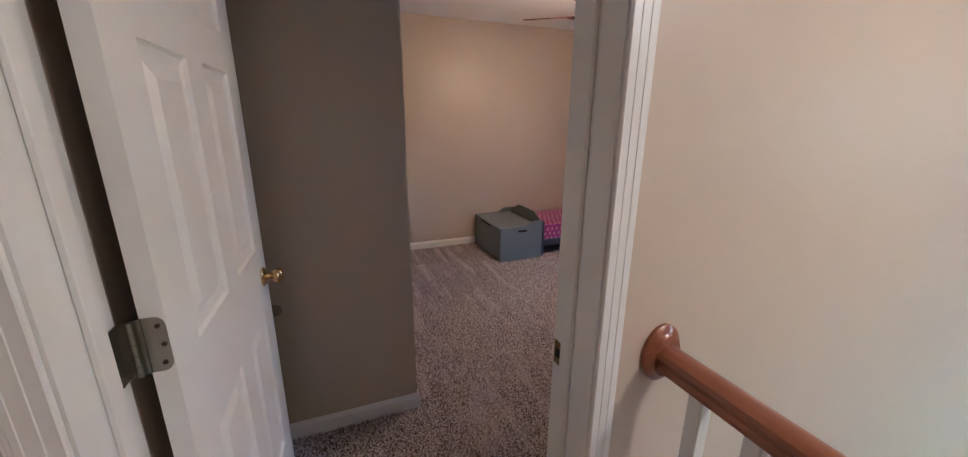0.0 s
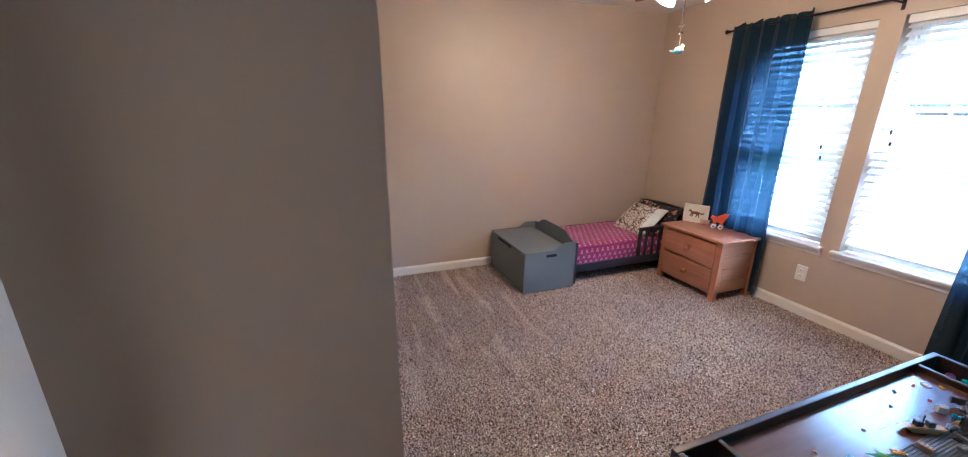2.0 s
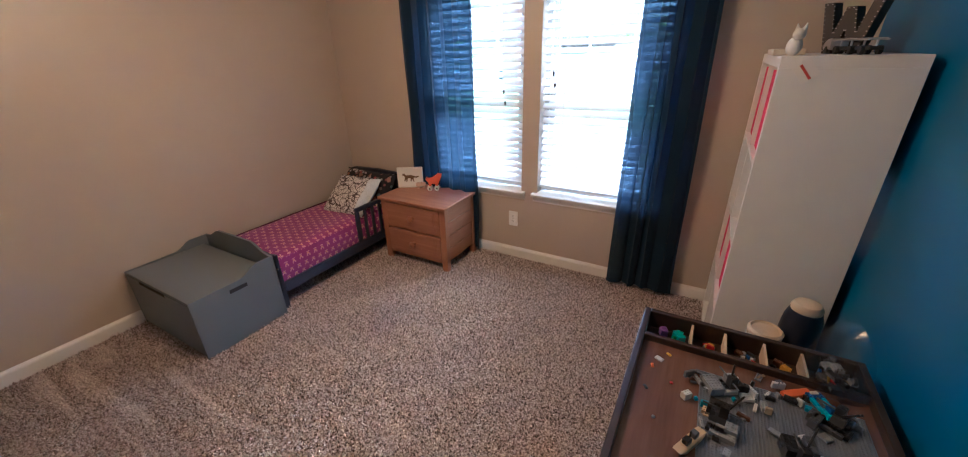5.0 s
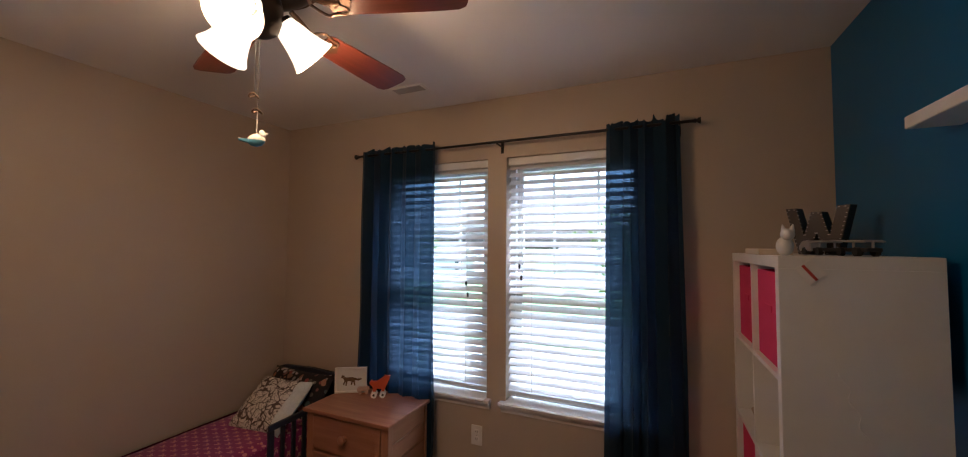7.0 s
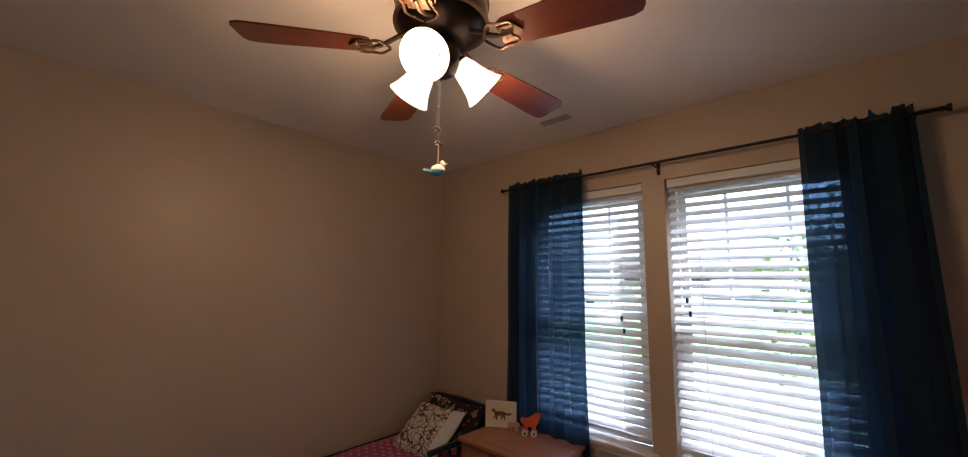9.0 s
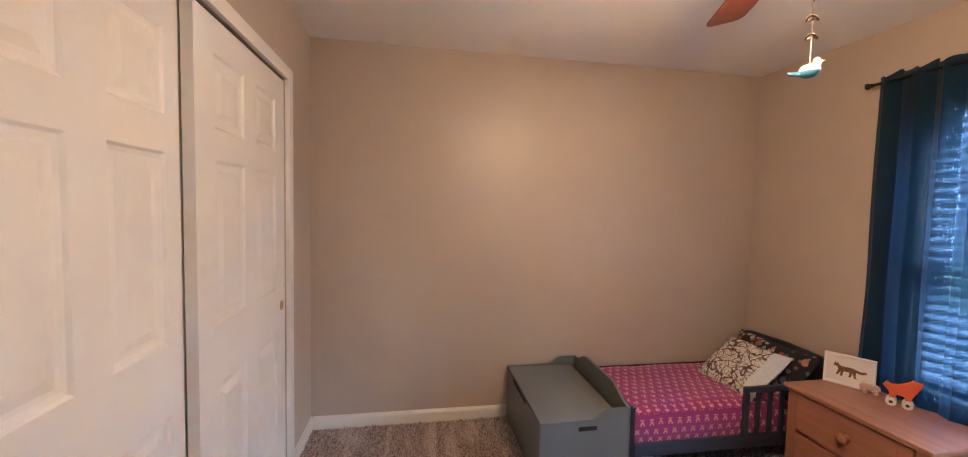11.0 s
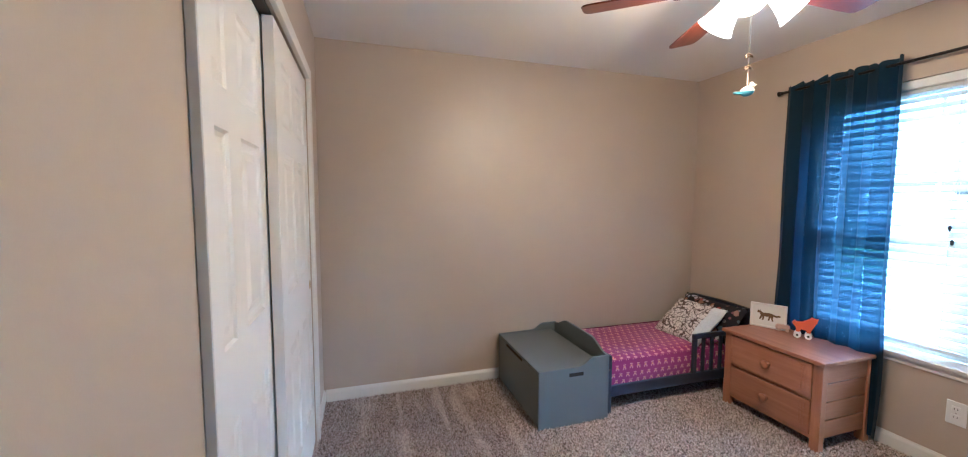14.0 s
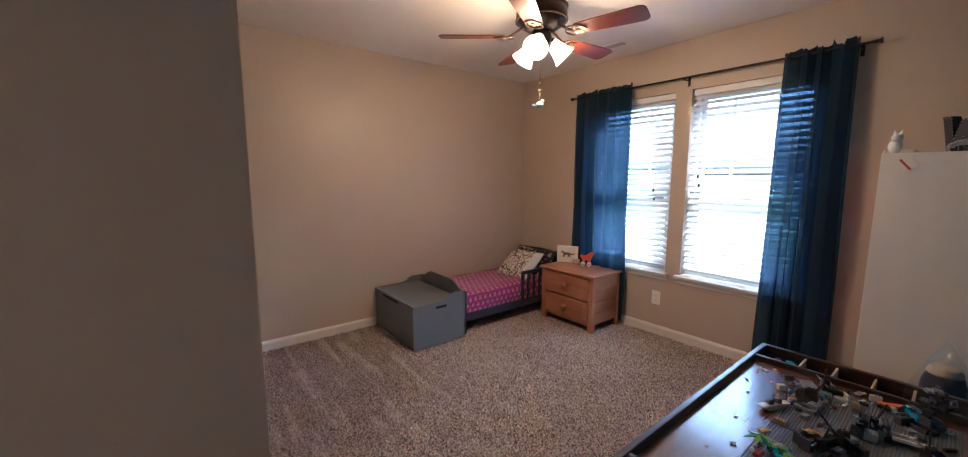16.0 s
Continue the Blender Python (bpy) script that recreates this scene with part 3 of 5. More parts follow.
for nm, a, b_ in (("window_1", W1A, W1B), ("window_2", W2A, W2B)):
    window(nm, a, b_)
    window_sill(a, b_)
    bl, hw, top = blind(a, b_)
    yy = -hw * 0.66 if nm == "window_1" else hw * 0.78
    drop = 0.60 if nm == "window_1" else 0.72
    for k in range(2):
        y = yy + 0.012 * k
        z = drop + 0.07 * k
        cord = part("pull_cord", rod(bmesh.new(), (-0.036, y, z), (-0.036, y, top - 0.05), 0.0012, seg=6), CORD, bl)
        part("tassel", lathe(bmesh.new(), [(0.002, 0.0), (0.008, -0.006), (0.006, -0.03), (0.0, -0.032)][::-1], Matrix.Translation((-0.036, y, z)), 10), DARKPLASTIC, cord, "small dark cord tassel")

# ---- ceiling fan ----
fan = thing("ceiling_fan", (FAN_X, FAN_Y, H), "bronze ceiling fan with mahogany blades and three lit shades", "ceiling fan")
body = part("motor_housing", lathe(bmesh.new(), [(0, 0), (0.085, 0), (0.09, -0.02), (0.075, -0.05), (0.06, -0.075), (0.10, -0.095), (0.132, -0.115), (0.142, -0.15), (0.142, -0.195), (0.134, -0.215), (0.11, -0.235), (0.085, -0.25), (0.06, -0.262), (0.0, -0.262)], seg=36), BRONZE, fan, smooth=True)
for z, r in ((-0.135, 0.142), (-0.205, 0.143)):
    part("trim_ring", lathe(bmesh.new(), [(r - 0.01, z - 0.005), (r + 0.004, z - 0.003), (r + 0.004, z + 0.003), (r - 0.01, z + 0.005)], seg=36), ANTIQUE, body, smooth=True)
part("switch_housing", lathe(bmesh.new(), [(0, -0.262), (0.052, -0.262), (0.058, -0.285), (0.058, -0.332), (0.048, -0.352), (0.03, -0.366), (0.012, -0.374), (0.0, -0.376)], seg=28), BRONZE, fan, smooth=True)


def blade_outline():
    pts = [(0.205, -0.042), (0.22, -0.05), (0.34, -0.057), (0.48, -0.064), (0.545, -0.066), (0.566, -0.058), (0.575, -0.04)]
    return pts + [(x, -y) for x, y in reversed(pts)]


first = None
for k in range(5):
    a = -3 + 72 * k
    m = pose(0, 0, -0.288, 0, 0, a) @ pose(0, 0, 0, -11, 0, 0)
    if first is None:
        first = part("blade", prism(bmesh.new(), blade_outline(), "z", -0.003, 0.003, 0.0012), MAHOGANY, fan, "mahogany-stained wooden blade")
        first.matrix_basis = m
        bm = bmesh.new()
        tube(bm, [(0.10, 0, 0.045), (0.13, 0, 0.03), (0.165, 0, 0.006), (0.195, 0, -0.007), (0.235, 0, -0.009)], 0.0075, 8)
        for s in (1, -1):
            tube(bm, [(0.15 + 0.045 * t, s * (0.004 + 0.042 * math.sin(math.pi * t * 0.62)), -0.006) for t in [i / 8 for i in range(9)]] +
                 [(0.228 + 0.018 * math.cos(q), s * (0.026 + 0.016 * math.sin(q)), -0.008) for q in [2.2 - i * 0.62 for i in range(9)]], 0.0042, 7)
        prism(bm, [(0.20, -0.03), (0.25, -0.026), (0.268, 0), (0.25, 0.026), (0.20, 0.03)], "z", -0.0095, -0.0035)
        iron = part("blade_iron", bm, ANTIQUE, fan, "scrolled antique bronze bracket", True)
        iron.matrix_basis = m
    else:
        twin(first, fan, m)
        twin(iron, fan, m)
shade = None
for k in range(3):
    a = 212 + 120 * k
    m = pose(0, 0, -0.306, 0, 0, a) @ pose(0.048, 0, 0, 0, 180 - 49, 0)
    if shade is None:
        shade = part("lamp_shade", lathe(bmesh.new(), [(0.024, 0.012), (0.030, 0.016), (0.038, 0.04), (0.046, 0.075), (0.056, 0.105), (0.068, 0.128), (0.0655, 0.1285), (0.054, 0.106), (0.043, 0.075), (0.034, 0.04), (0.022, 0.02)], seg=28), SHADE, fan, "lit frosted glass bell shade", True)
        bulb = part("bulb", ball(bmesh.new(), (0, 0, 0.052), 0.021, (1, 1, 1.2)), BULB, shade, smooth=True)
        neck = part("shade_holder", lathe(bmesh.new(), [(0, -0.03), (0.012, -0.03), (0.014, 0.0), (0.028, 0.006), (0.030, 0.018), (0.024, 0.02), (0.0, 0.02)], seg=20), BRONZE, fan, smooth=True)
        shade.matrix_basis = neck.matrix_basis = m
    else:
        s2 = twin(shade, fan, m)
        tagged(s2, "lit frosted glass bell shade")
        twin(bulb, s2, Matrix())
        twin(neck, fan, m)
for dx, dy, z0, z1, r in ((0.012, 0.012, -0.374, -0.575, 0.0022), (-0.016, -0.012, -0.374, -0.545, 0.0022)):
    bm = bmesh.new()
    n = int((z0 - z1) / 0.0055)
    for i in range(n):
        bmesh.ops.create_icosphere(bm, subdivisions=1, radius=r, matrix=Matrix.Translation((dx, dy, z0 - 0.0055 * i)))
    ch = part("pull_chain", bm, STEEL, fan, "beaded metal pull chain")
    bm = bmesh.new()
    tube(bm, [(dx + 0.013 * math.cos(t), dy + 0.009 * math.sin(t), z1 + 0.004 * math.sin(2 * t)) for t in [i * math.pi / 9 for i in range(19)]], 0.0026, 6)
    part("chain_ring", bm, ANTIQUE, ch, smooth=True)
bm = bmesh.new()
rod(bm, (0, 0, 0.012), (0, 0, 0.080), 0.0012, seg=6)
bird = thing("bird_ornament", (FAN_X + 0.012, FAN_Y + 0.012, 1.785), "small blue and white painted bird hanging from the chain", "ornament", rz=-45)
part("hanging_string", bm, CORD, bird)
bm = ball(bmesh.new(), (0, 0, 0), 0.022, (1.7, 0.85, 0.95))
ball(bm, (0.030, 0, 0.017), 0.014)
bmesh.ops.create_cone(bm, cap_ends=True, segments=8, radius1=0.004, radius2=0.0005, depth=0.014, matrix=Matrix.Translation((0.048, 0, 0.016)) @ Matrix.Rotation(radians(90), 4, "Y"))
prism(bm, [(-0.03, 0.006), (-0.068, 0.014), (-0.07, 0.008), (-0.03, -0.006)], "y", -0.011, 0.011)


def bird_paint():
    m, n, l, b = nodes_of("bird_two_tone_paint")
    c = n.new("ShaderNodeTexCoord")
    s = n.new("ShaderNodeSeparateXYZ")
    l.new(c.outputs["Object"], s.inputs["Vector"])
    wob = noise_node(n, l, c.outputs["Object"], 60)
    v = calc(n, l, "ADD", s.outputs["Z"], calc(n, l, "MULTIPLY", wob, 0.012))
    v = calc(n, l, "MULTIPLY", calc(n, l, "SUBTRACT", v, 0.003), 150)
    l.new(ramp_node(n, l, v, [(0.3, (0.10, 0.30, 0.46)), (0.7, (0.75, 0.74, 0.70))]), b.inputs["Base Color"])
    b.inputs["Roughness"].default_value = 0.4
    return m


bmesh.ops.scale(bm, verts=bm.verts, vec=(0.60, 0.68, 0.84))
bmesh.ops.rotate(bm, verts=bm.verts, cent=(0, 0, 0), matrix=Matrix.Rotation(radians(-14), 3, "Y"))
part("bird_body", bm, bird_paint(), bird, smooth=True)

# ceiling vent
vent = thing("ceiling_vent", (3.395, 3.165, H), "white louvred metal ceiling air vent", "air vent")
bm = bmesh.new()
for a in ((-0.05, 0.05, -0.115, -0.098), (-0.05, 0.05, 0.098, 0.115), (-0.05, -0.036, -0.098, 0.098), (0.036, 0.05, -0.098, 0.098)):
    box(bm, *a, -0.007, 0, 0.002, 1)
part("frame", bm, TRIM, vent)
part("backing", boxm(-0.036, 0.036, -0.098, 0.098, -0.0018, -0.0004), HOLE_SHADE, vent)
sl = None
for k in range(5):
    m = pose(-0.028 + 0.014 * k, 0, -0.0048, 0, 35, 0)
    if sl is None:
        sl = part("slat", boxm(-0.005, 0.005, -0.098, 0.098, -0.0006, 0.0006), plain("vent_grey", (0.35, 0.34, 0.32), 0.5), vent)
        sl.matrix_basis = m
    else:
        twin(sl, vent, m)

# ---- curtains ----
RODX, RODZ = 3.640, 2.132
cr = thing("curtain_rod", (RODX, 2.69, RODZ), "thin black metal curtain rod with end knobs", "curtain rod")
part("rod", rod(bmesh.new(), (0, -1.055, 0), (0, 1.06, 0), 0.008), ROD, cr, smooth=True)
for y in (-1.055, 1.06):
    s = 1 if y > 0 else -1
    part("finial", lathe(bmesh.new(), [(0, 0), (0.011, 0.0), (0.011, 0.008), (0.007, 0.012), (0.014, 0.018), (0.017, 0.028), (0.0, 0.031)], Matrix.Translation((0, y, 0)) @ Matrix.Rotation(radians(-90 * s), 4, "X")), ROD, cr, smooth=True)
for y in (-0.99, 0.0, 1.0):
    bm = rod(bmesh.new(), (0, y, -0.011), (XE - RODX - 0.004, y, -0.011), 0.005, seg=10)
    box(bm, XE - RODX - 0.005, XE - RODX, y - 0.010, y + 0.010, -0.05, 0.02, 0.002, 1)
    box(bm, -0.011, 0.011, y - 0.004, y + 0.004, -0.016, -0.003, 0.001, 1)
    part("bracket", bm, ROD, cr)


def curtain(y0, y1, folds, seed, label, flare):
    rnd = random.Random(seed)
    c = thing("curtain", (RODX, (y0 + y1) / 2, 0.025), label, "curtain", "curtains")
    nu, nv, h, hw = folds * 14, 46, 2.14, (y1 - y0) / 2
    ph = [rnd.uniform(-0.5, 0.5) for _ in range(folds + 2)]
    amp = [rnd.uniform(0.6, 1.15) for _ in range(folds + 2)]
    bm = bmesh.new()
    grid = []
    for j in range(nv + 1):
        v = j / nv
        row = []
        for i in range(nu + 1):
            u = i / nu
            f = min(folds, max(0.0, u * folds + 0.55 * noise.noise((u * 4.3, 0.5, seed + 2)) * math.sin(math.pi * u)))
            k = int(min(f, folds - 1e-6))
            soft = noise.noise((u * 3.1, v * 2.2, seed))
            wave = math.sin(2 * math.pi * f + ph[k] * (1 - v) * 1.1 + 1.3 * soft * (1 - v))
            x = 0.021 * wave * (amp[k] * (1 - v) + v) + 0.022 * soft * (1 - v)
            y = (2 * u - 1) * hw * (1 + flare * (1 - v)) + 0.15 * hw / folds * math.sin(4 * math.pi * f) + 0.014 * noise.noise((u * 6, v * 3, seed + 7)) * (1 - v)
            z = v * h
            if v > 0.97:
                z += 0.030 * noise.noise((u * 17, 0.3, seed)) + 0.010 * wave
            if j == 0:
                z = 0.012 * (1 + noise.noise((u * 7, 2.3, seed)))
            row.append(bm.verts.new((x, y, z)))
        grid.append(row)
    for p, q in zip(grid, grid[1:]):
        for i in range(nu):
            bm.faces.new((p[i], p[i + 1], q[i + 1], q[i]))
    part("fabric", bm, VOILE, c, smooth=True)
    return c


curtain(3.125, 3.715, 5, 3, "sheer navy blue curtain hanging beside the nightstand", 0.02)
curtain(1.70, 2.055, 4, 11, "sheer navy blue floor-length curtain beside the shelf", 0.16)

# wall outlet and the small nail
out = thing("wall_outlet", (XE, 2.852, 0.327), "white double electrical outlet on the greige wall", "outlet")
part("cover_plate", boxm(-0.006, 0, -0.037, 0.037, -0.06, 0.06, 0.0025), VINYL, out)
for z in (-0.021, 0.021):
    s = part("socket", boxm(-0.008, -0.005, -0.016, 0.016, z - 0.014, z + 0.014, 0.001, 1), VINYL, out)
    for y in (-0.006, 0.006):
        part("slot", boxm(-0.0086, -0.0078, y - 0.0012, y + 0.0012, z - 0.004, z + 0.006), HOLE_SHADE, s)
part("screw", rod(bmesh.new(), (-0.0068, 0, 0), (-0.0055, 0, 0), 0.003, seg=8), STEEL, out)
tagged(part("nail", rod(bmesh.new(), (1.585, YN - 0.012, 1.722), (1.585, YN, 1.722), 0.0022, seg=8), STEEL), "tiny bright nail head in the greige wall", "nail")

# ---- toy chest ----


def smooth_step(t):
    return t * t * (3 - 2 * t)


CX0, CX1, CY0, CY1 = 1.866, 2.340, 3.808, 4.535
chest = thing("toy_chest", (CX0, CY0, 0), "slate grey painted wooden toy chest with scalloped sides", "toy chest")
L, D, T = CY1 - CY0, CX1 - CX0, 0.014


def side_outline():
    pts = [(0, 0), (D, 0), (D, 0.418)]
    for i in range(9):
        t = i / 8
        pts.append((D * 0.80 - 0.10 * t, 0.418 - 0.048 * smooth_step(t)))
    pts += [(0.0, 0.366)]
    return pts


for y in (0.0, L - T):
    bm = prism(bmesh.new(), side_outline(), "y", y, y + T, 0.002)
    part("side_panel", bm, GREYPAINT, chest)
# black plate on the solid side, painting the shade inside the hand hole
part("hand_hole", boxm(D * 0.43, D * 0.64, -0.0012, 0.0004, 0.312, 0.335, 0.0005, 1), HOLE_SHADE, chest, "black slotted plate standing for the hand hole's shade")
part("front_panel", boxm(0.0, T, T, L - T, 0.02, 0.346, 0.001, 1), GREYPAINT, chest)
# black strip on the solid front, painting the shade of the finger gap
part("finger_slot", boxm(-0.0012, 0.0006, L * 0.36, L * 0.76, 0.329, 0.347), HOLE_SHADE, chest, "black strip standing for the shade of the finger gap under the lid")
part("lid", boxm(0.002, D - 0.03, T + 0.002, L - T - 0.002, 0.348, 0.364, 0.003), GREYPAINT, chest)
pts = [(0, 0.0), (L, 0.0)]
for i in range(13):
    t = i / 12
    pts.append((L - 0.03 - 0.17 * t, 0.418 + 0.062 * smooth_step(t)))
for i in range(13):
    t = i / 12
    pts.append((0.20 - 0.17 * t, 0.418 + 0.062 * smooth_step(1 - t)))
pts = [pts[0], pts[1], (L, 0.418)] + pts[2:] + [(0, 0.418)]
part("back_panel", prism(bmesh.new(), pts, "x", D, D + T, 0.002), GREYPAINT, chest)
part("bottom", boxm(T, D, T, L - T, 0.02, 0.032), GREYPAINT, chest)

# ---- toddler bed ----
BX0, BX1, BY0, BY1 = 2.366, 3.695, 3.85, 4.53
bed = thing("toddler_bed", (BX0, BY0, 0), "navy painted low toddler bed with a guard rail", "bed")
BL, BW = BX1 - BX0, BY1 - BY0
pts = [(0, 0.26), (BW, 0.26), (BW, 0.555), (BW * 0.9, 0.575), (BW * 0.5, 0.585), (BW * 0.1, 0.575), (0, 0.555)]
part("headboard", prism(bmesh.new(), pts, "x", BL - 0.03, BL, 0.004), NAVYPAINT, bed)
pts = [(0, 0.10), (BW, 0.10), (BW, 0.40), (BW * 0.5, 0.415), (0, 0.40)]
part("footboard", prism(bmesh.new(), pts, "x", 0, 0.024, 0.004), NAVYPAINT, bed)
for x, y, h in ((0.002, 0.0, 0.41), (0.002, BW - 0.04, 0.41), (BL - 0.042, 0.0, 0.57), (BL - 0.042, BW - 0.04, 0.57)):
    part("leg", boxm(x, x + 0.04, y, y + 0.04, 0, h - 0.02, 0.004), NAVYPAINT, bed)
for y in (-0.001, BW - 0.021):
    part("side_rail", boxm(0.042, BL - 0.042, y, y + 0.022, 0.115, 0.185, 0.004), NAVYPAINT, bed)
g0, g1 = 0.70, 1.06
guard = part("guard_rail", boxm(g0, g1, -0.004, 0.018, 0.43, 0.465, 0.005), NAVYPAINT, bed)
for x in (g0, g1 - 0.035):
    part("guard_post", boxm(x, x + 0.035, -0.003, 0.017, 0.185, 0.43, 0.004), NAVYPAINT, guard)
for k in range(3):
    x = g0 + 0.083 + 0.078 * k
    part("spindle", boxm(x, x + 0.026, 0.0, 0.014, 0.185, 0.43, 0.003), NAVYPAINT, guard)
part("slat_base", boxm(0.03, BL - 0.03, 0.022, BW - 0.022, 0.15, 0.168), NAVYPAINT, bed)
for x in (0.02, BL - 0.03):
    part("bolt", rod(bmesh.new(), (x, -0.003, 0.30), (x, 0.001, 0.30), 0.006, seg=10), STEEL, bed)


def bedding_material():
    """Magenta cotton printed with rows of small foxes' heads, reduced to rounded marks."""
    m, n, l, b = nodes_of("magenta_printed_cotton")
    c = n.new("ShaderNodeTexCoord")
    s = n.new("ShaderNodeSeparateXYZ")
    l.new(c.outputs["Object"], s.inputs["Vector"])
    wob = noise_node(n, l, c.outputs["Object"], 45)
    u0 = calc(n, l, "DIVIDE", s.outputs["X"], 0.056)
    v0 = calc(n, l, "DIVIDE", calc(n, l, "SUBTRACT", s.outputs["Y"], s.outputs["Z"]), 0.052)
    row = calc(n, l, "MULTIPLY", calc(n, l, "FLOORED_MODULO", calc(n, l, "FLOOR", v0), 2.0), 0.5)
    u = calc(n, l, "FRACT", calc(n, l, "ADD", calc(n, l, "ADD", u0, row), calc(n, l, "MULTIPLY", wob, 0.12)))
    v = calc(n, l, "FRACT", calc(n, l, "ADD", v0, calc(n, l, "MULTIPLY", wob, 0.12)))

    def spot(cx, cy, rx, ry):
        a = calc(n, l, "POWER", calc(n, l, "DIVIDE", calc(n, l, "SUBTRACT", u, cx), rx), 2)
        d = calc(n, l, "POWER", calc(n, l, "DIVIDE", calc(n, l, "SUBTRACT", v, cy), ry), 2)
        return calc(n, l, "LESS_THAN", calc(n, l, "ADD", a, d), 1.0)
    pale = calc(n, l, "MAXIMUM", calc(n, l, "MAXIMUM", spot(0.5, 0.45, 0.17, 0.13), spot(0.33, 0.64, 0.08, 0.13)), spot(0.67, 0.64, 0.08, 0.13))
    pale = calc(n, l, "MAXIMUM", pale, spot(0.5, 0.22, 0.24, 0.06))
    core = spot(0.5, 0.44, 0.09, 0.08)
    broad = noise_node(n, l, c.outputs["Object"], 5)
    col = mixed(n, l, broad, (0.19, 0.011, 0.105), (0.28, 0.020, 0.16))
    col = mixed(n, l, calc(n, l, "MULTIPLY", pale, 0.75), col, (0.66, 0.34, 0.34))
    col = mixed(n, l, calc(n, l, "MULTIPLY", core, 0.9), col, (0.62, 0.27, 0.05))
    l.new(col, b.inputs["Base Color"])
    b.inputs["Roughness"].default_value = 0.85
    b.inputs["Sheen Weight"].default_value = 0.2
    relief(n, l, b, noise_node(n, l, c.outputs["Object"], 30, 5), 0.5, 0.004)
    return m


def mattress(w, d, z0, z1):
    bm = bmesh.new()
    box(bm, 0, w, 0, d, z0, z1)
    bmesh.ops.subdivide_edges(bm, edges=bm.edges[:], cuts=14, use_grid_fill=True)
    bmesh.ops.bevel(bm, geom=[e for e in bm.edges if e.is_boundary], offset=0.01, affect="EDGES")
    for v in bm.verts:
        ex, ey = min(v.co.x, w - v.co.x), min(v.co.y, d - v.co.y)
        e = min(ex, ey)
        if v.co.z > z1 - 0.001:
            v.co.z -= 0.03 * math.exp(-e / 0.02)
            v.co.z += 0.006 * noise.noise(v.co * 7)
        if e < 0.001:
            k = (v.co.z - z0) / (z1 - z0)
            out_by = 0.012 * math.sin(math.pi * min(1, max(0, k))) + 0.005 * noise.noise(v.co * 12)
            if v.co.y < 0.001:
                v.co.y -= out_by
            if v.co.x < 0.001:
                v.co.x -= out_by
    return bm


mat_ob = part("mattress", mattress(BL - 0.075, BW - 0.055, 0.0, 0.185), bedding_material(), None, smooth=True)
mat_ob.location = (BX0 + 0.04, BY0 + 0.027, 0.17)
tagged(mat_ob, "crib mattress in a magenta fox-print fitted sheet", "mattress")


def cushion(w, h, t, seed):
    bm = bmesh.new()
    n = 22
    for s in (1, -1):
        grid = []
        for j in range(n + 1):
            row = []
            for i in range(n + 1):
                u, v = 2 * i / n - 1, 2 * j / n - 1
                x = u * w / 2 * (1 - 0.07 * (1 - v * v) * abs(u))
                y = v * h / 2 * (1 - 0.07 * (1 - u * u) * abs(v))
                th = t / 2 * ((1 - u ** 4) * (1 - v ** 4)) ** 0.55
                z = s * th + 0.012 * noise.noise((u * 1.7, v * 1.7, seed)) + 0.004 * noise.noise((u * 6, v * 6, seed + 3 * s))
                row.append(bm.verts.new((x, y, z)))
            grid.append(row)
        for p, q in zip(grid, grid[1:]):
            for i in range(n):
                bm.faces.new((p[i], p[i + 1], q[i + 1], q[i]))
    bmesh.ops.remove_doubles(bm, verts=bm.verts, dist=0.0035)
    return bm


def line_art_material():
    m, n, l, b = nodes_of("white_cotton_line_art")
    c = n.new("ShaderNodeTexCoord")
    warp = n.new("ShaderNodeTexNoise")
    warp.inputs["Scale"].default_value = 9
    l.new(c.outputs["Object"], warp.inputs["Vector"])
    vec = mixed(n, l, 0.12, c.outputs["Object"], warp.outputs["Color"])
    cells = n.new("ShaderNodeTexVoronoi")
    cells.feature, cells.inputs["Scale"].default_value = "DISTANCE_TO_EDGE", 17
    l.new(vec, cells.inputs["Vector"])
    fine = n.new("ShaderNodeTexVoronoi")
    fine.feature, fine.inputs["Scale"].default_value = "DISTANCE_TO_EDGE", 42
    l.new(vec, fine.inputs["Vector"])
    s = n.new("ShaderNodeSeparateXYZ")
    l.new(c.outputs["Object"], s.inputs["Vector"])
    ink = calc(n, l, "MAXIMUM", calc(n, l, "LESS_THAN", cells.outputs["Distance"], 0.05), calc(n, l, "MULTIPLY", calc(n, l, "LESS_THAN", fine.outputs["Distance"], 0.06), 0.75))
    band = calc(n, l, "GREATER_THAN", s.outputs["Y"], -0.135)
    ink = calc(n, l, "MULTIPLY", ink, calc(n, l, "ADD", calc(n, l, "MULTIPLY", band, 0.85), 0.1))
    col = mixed(n, l, ink, mixed(n, l, band, (0.60, 0.63, 0.64), (0.62, 0.58, 0.53)), (0.06, 0.035, 0.035))
    l.new(col, b.inputs["Base Color"])
    b.inputs["Roughness"].default_value = 0.9
    relief(n, l, b, noise_node(n, l, c.outputs["Object"], 25, 5), 0.5, 0.004)
    return m


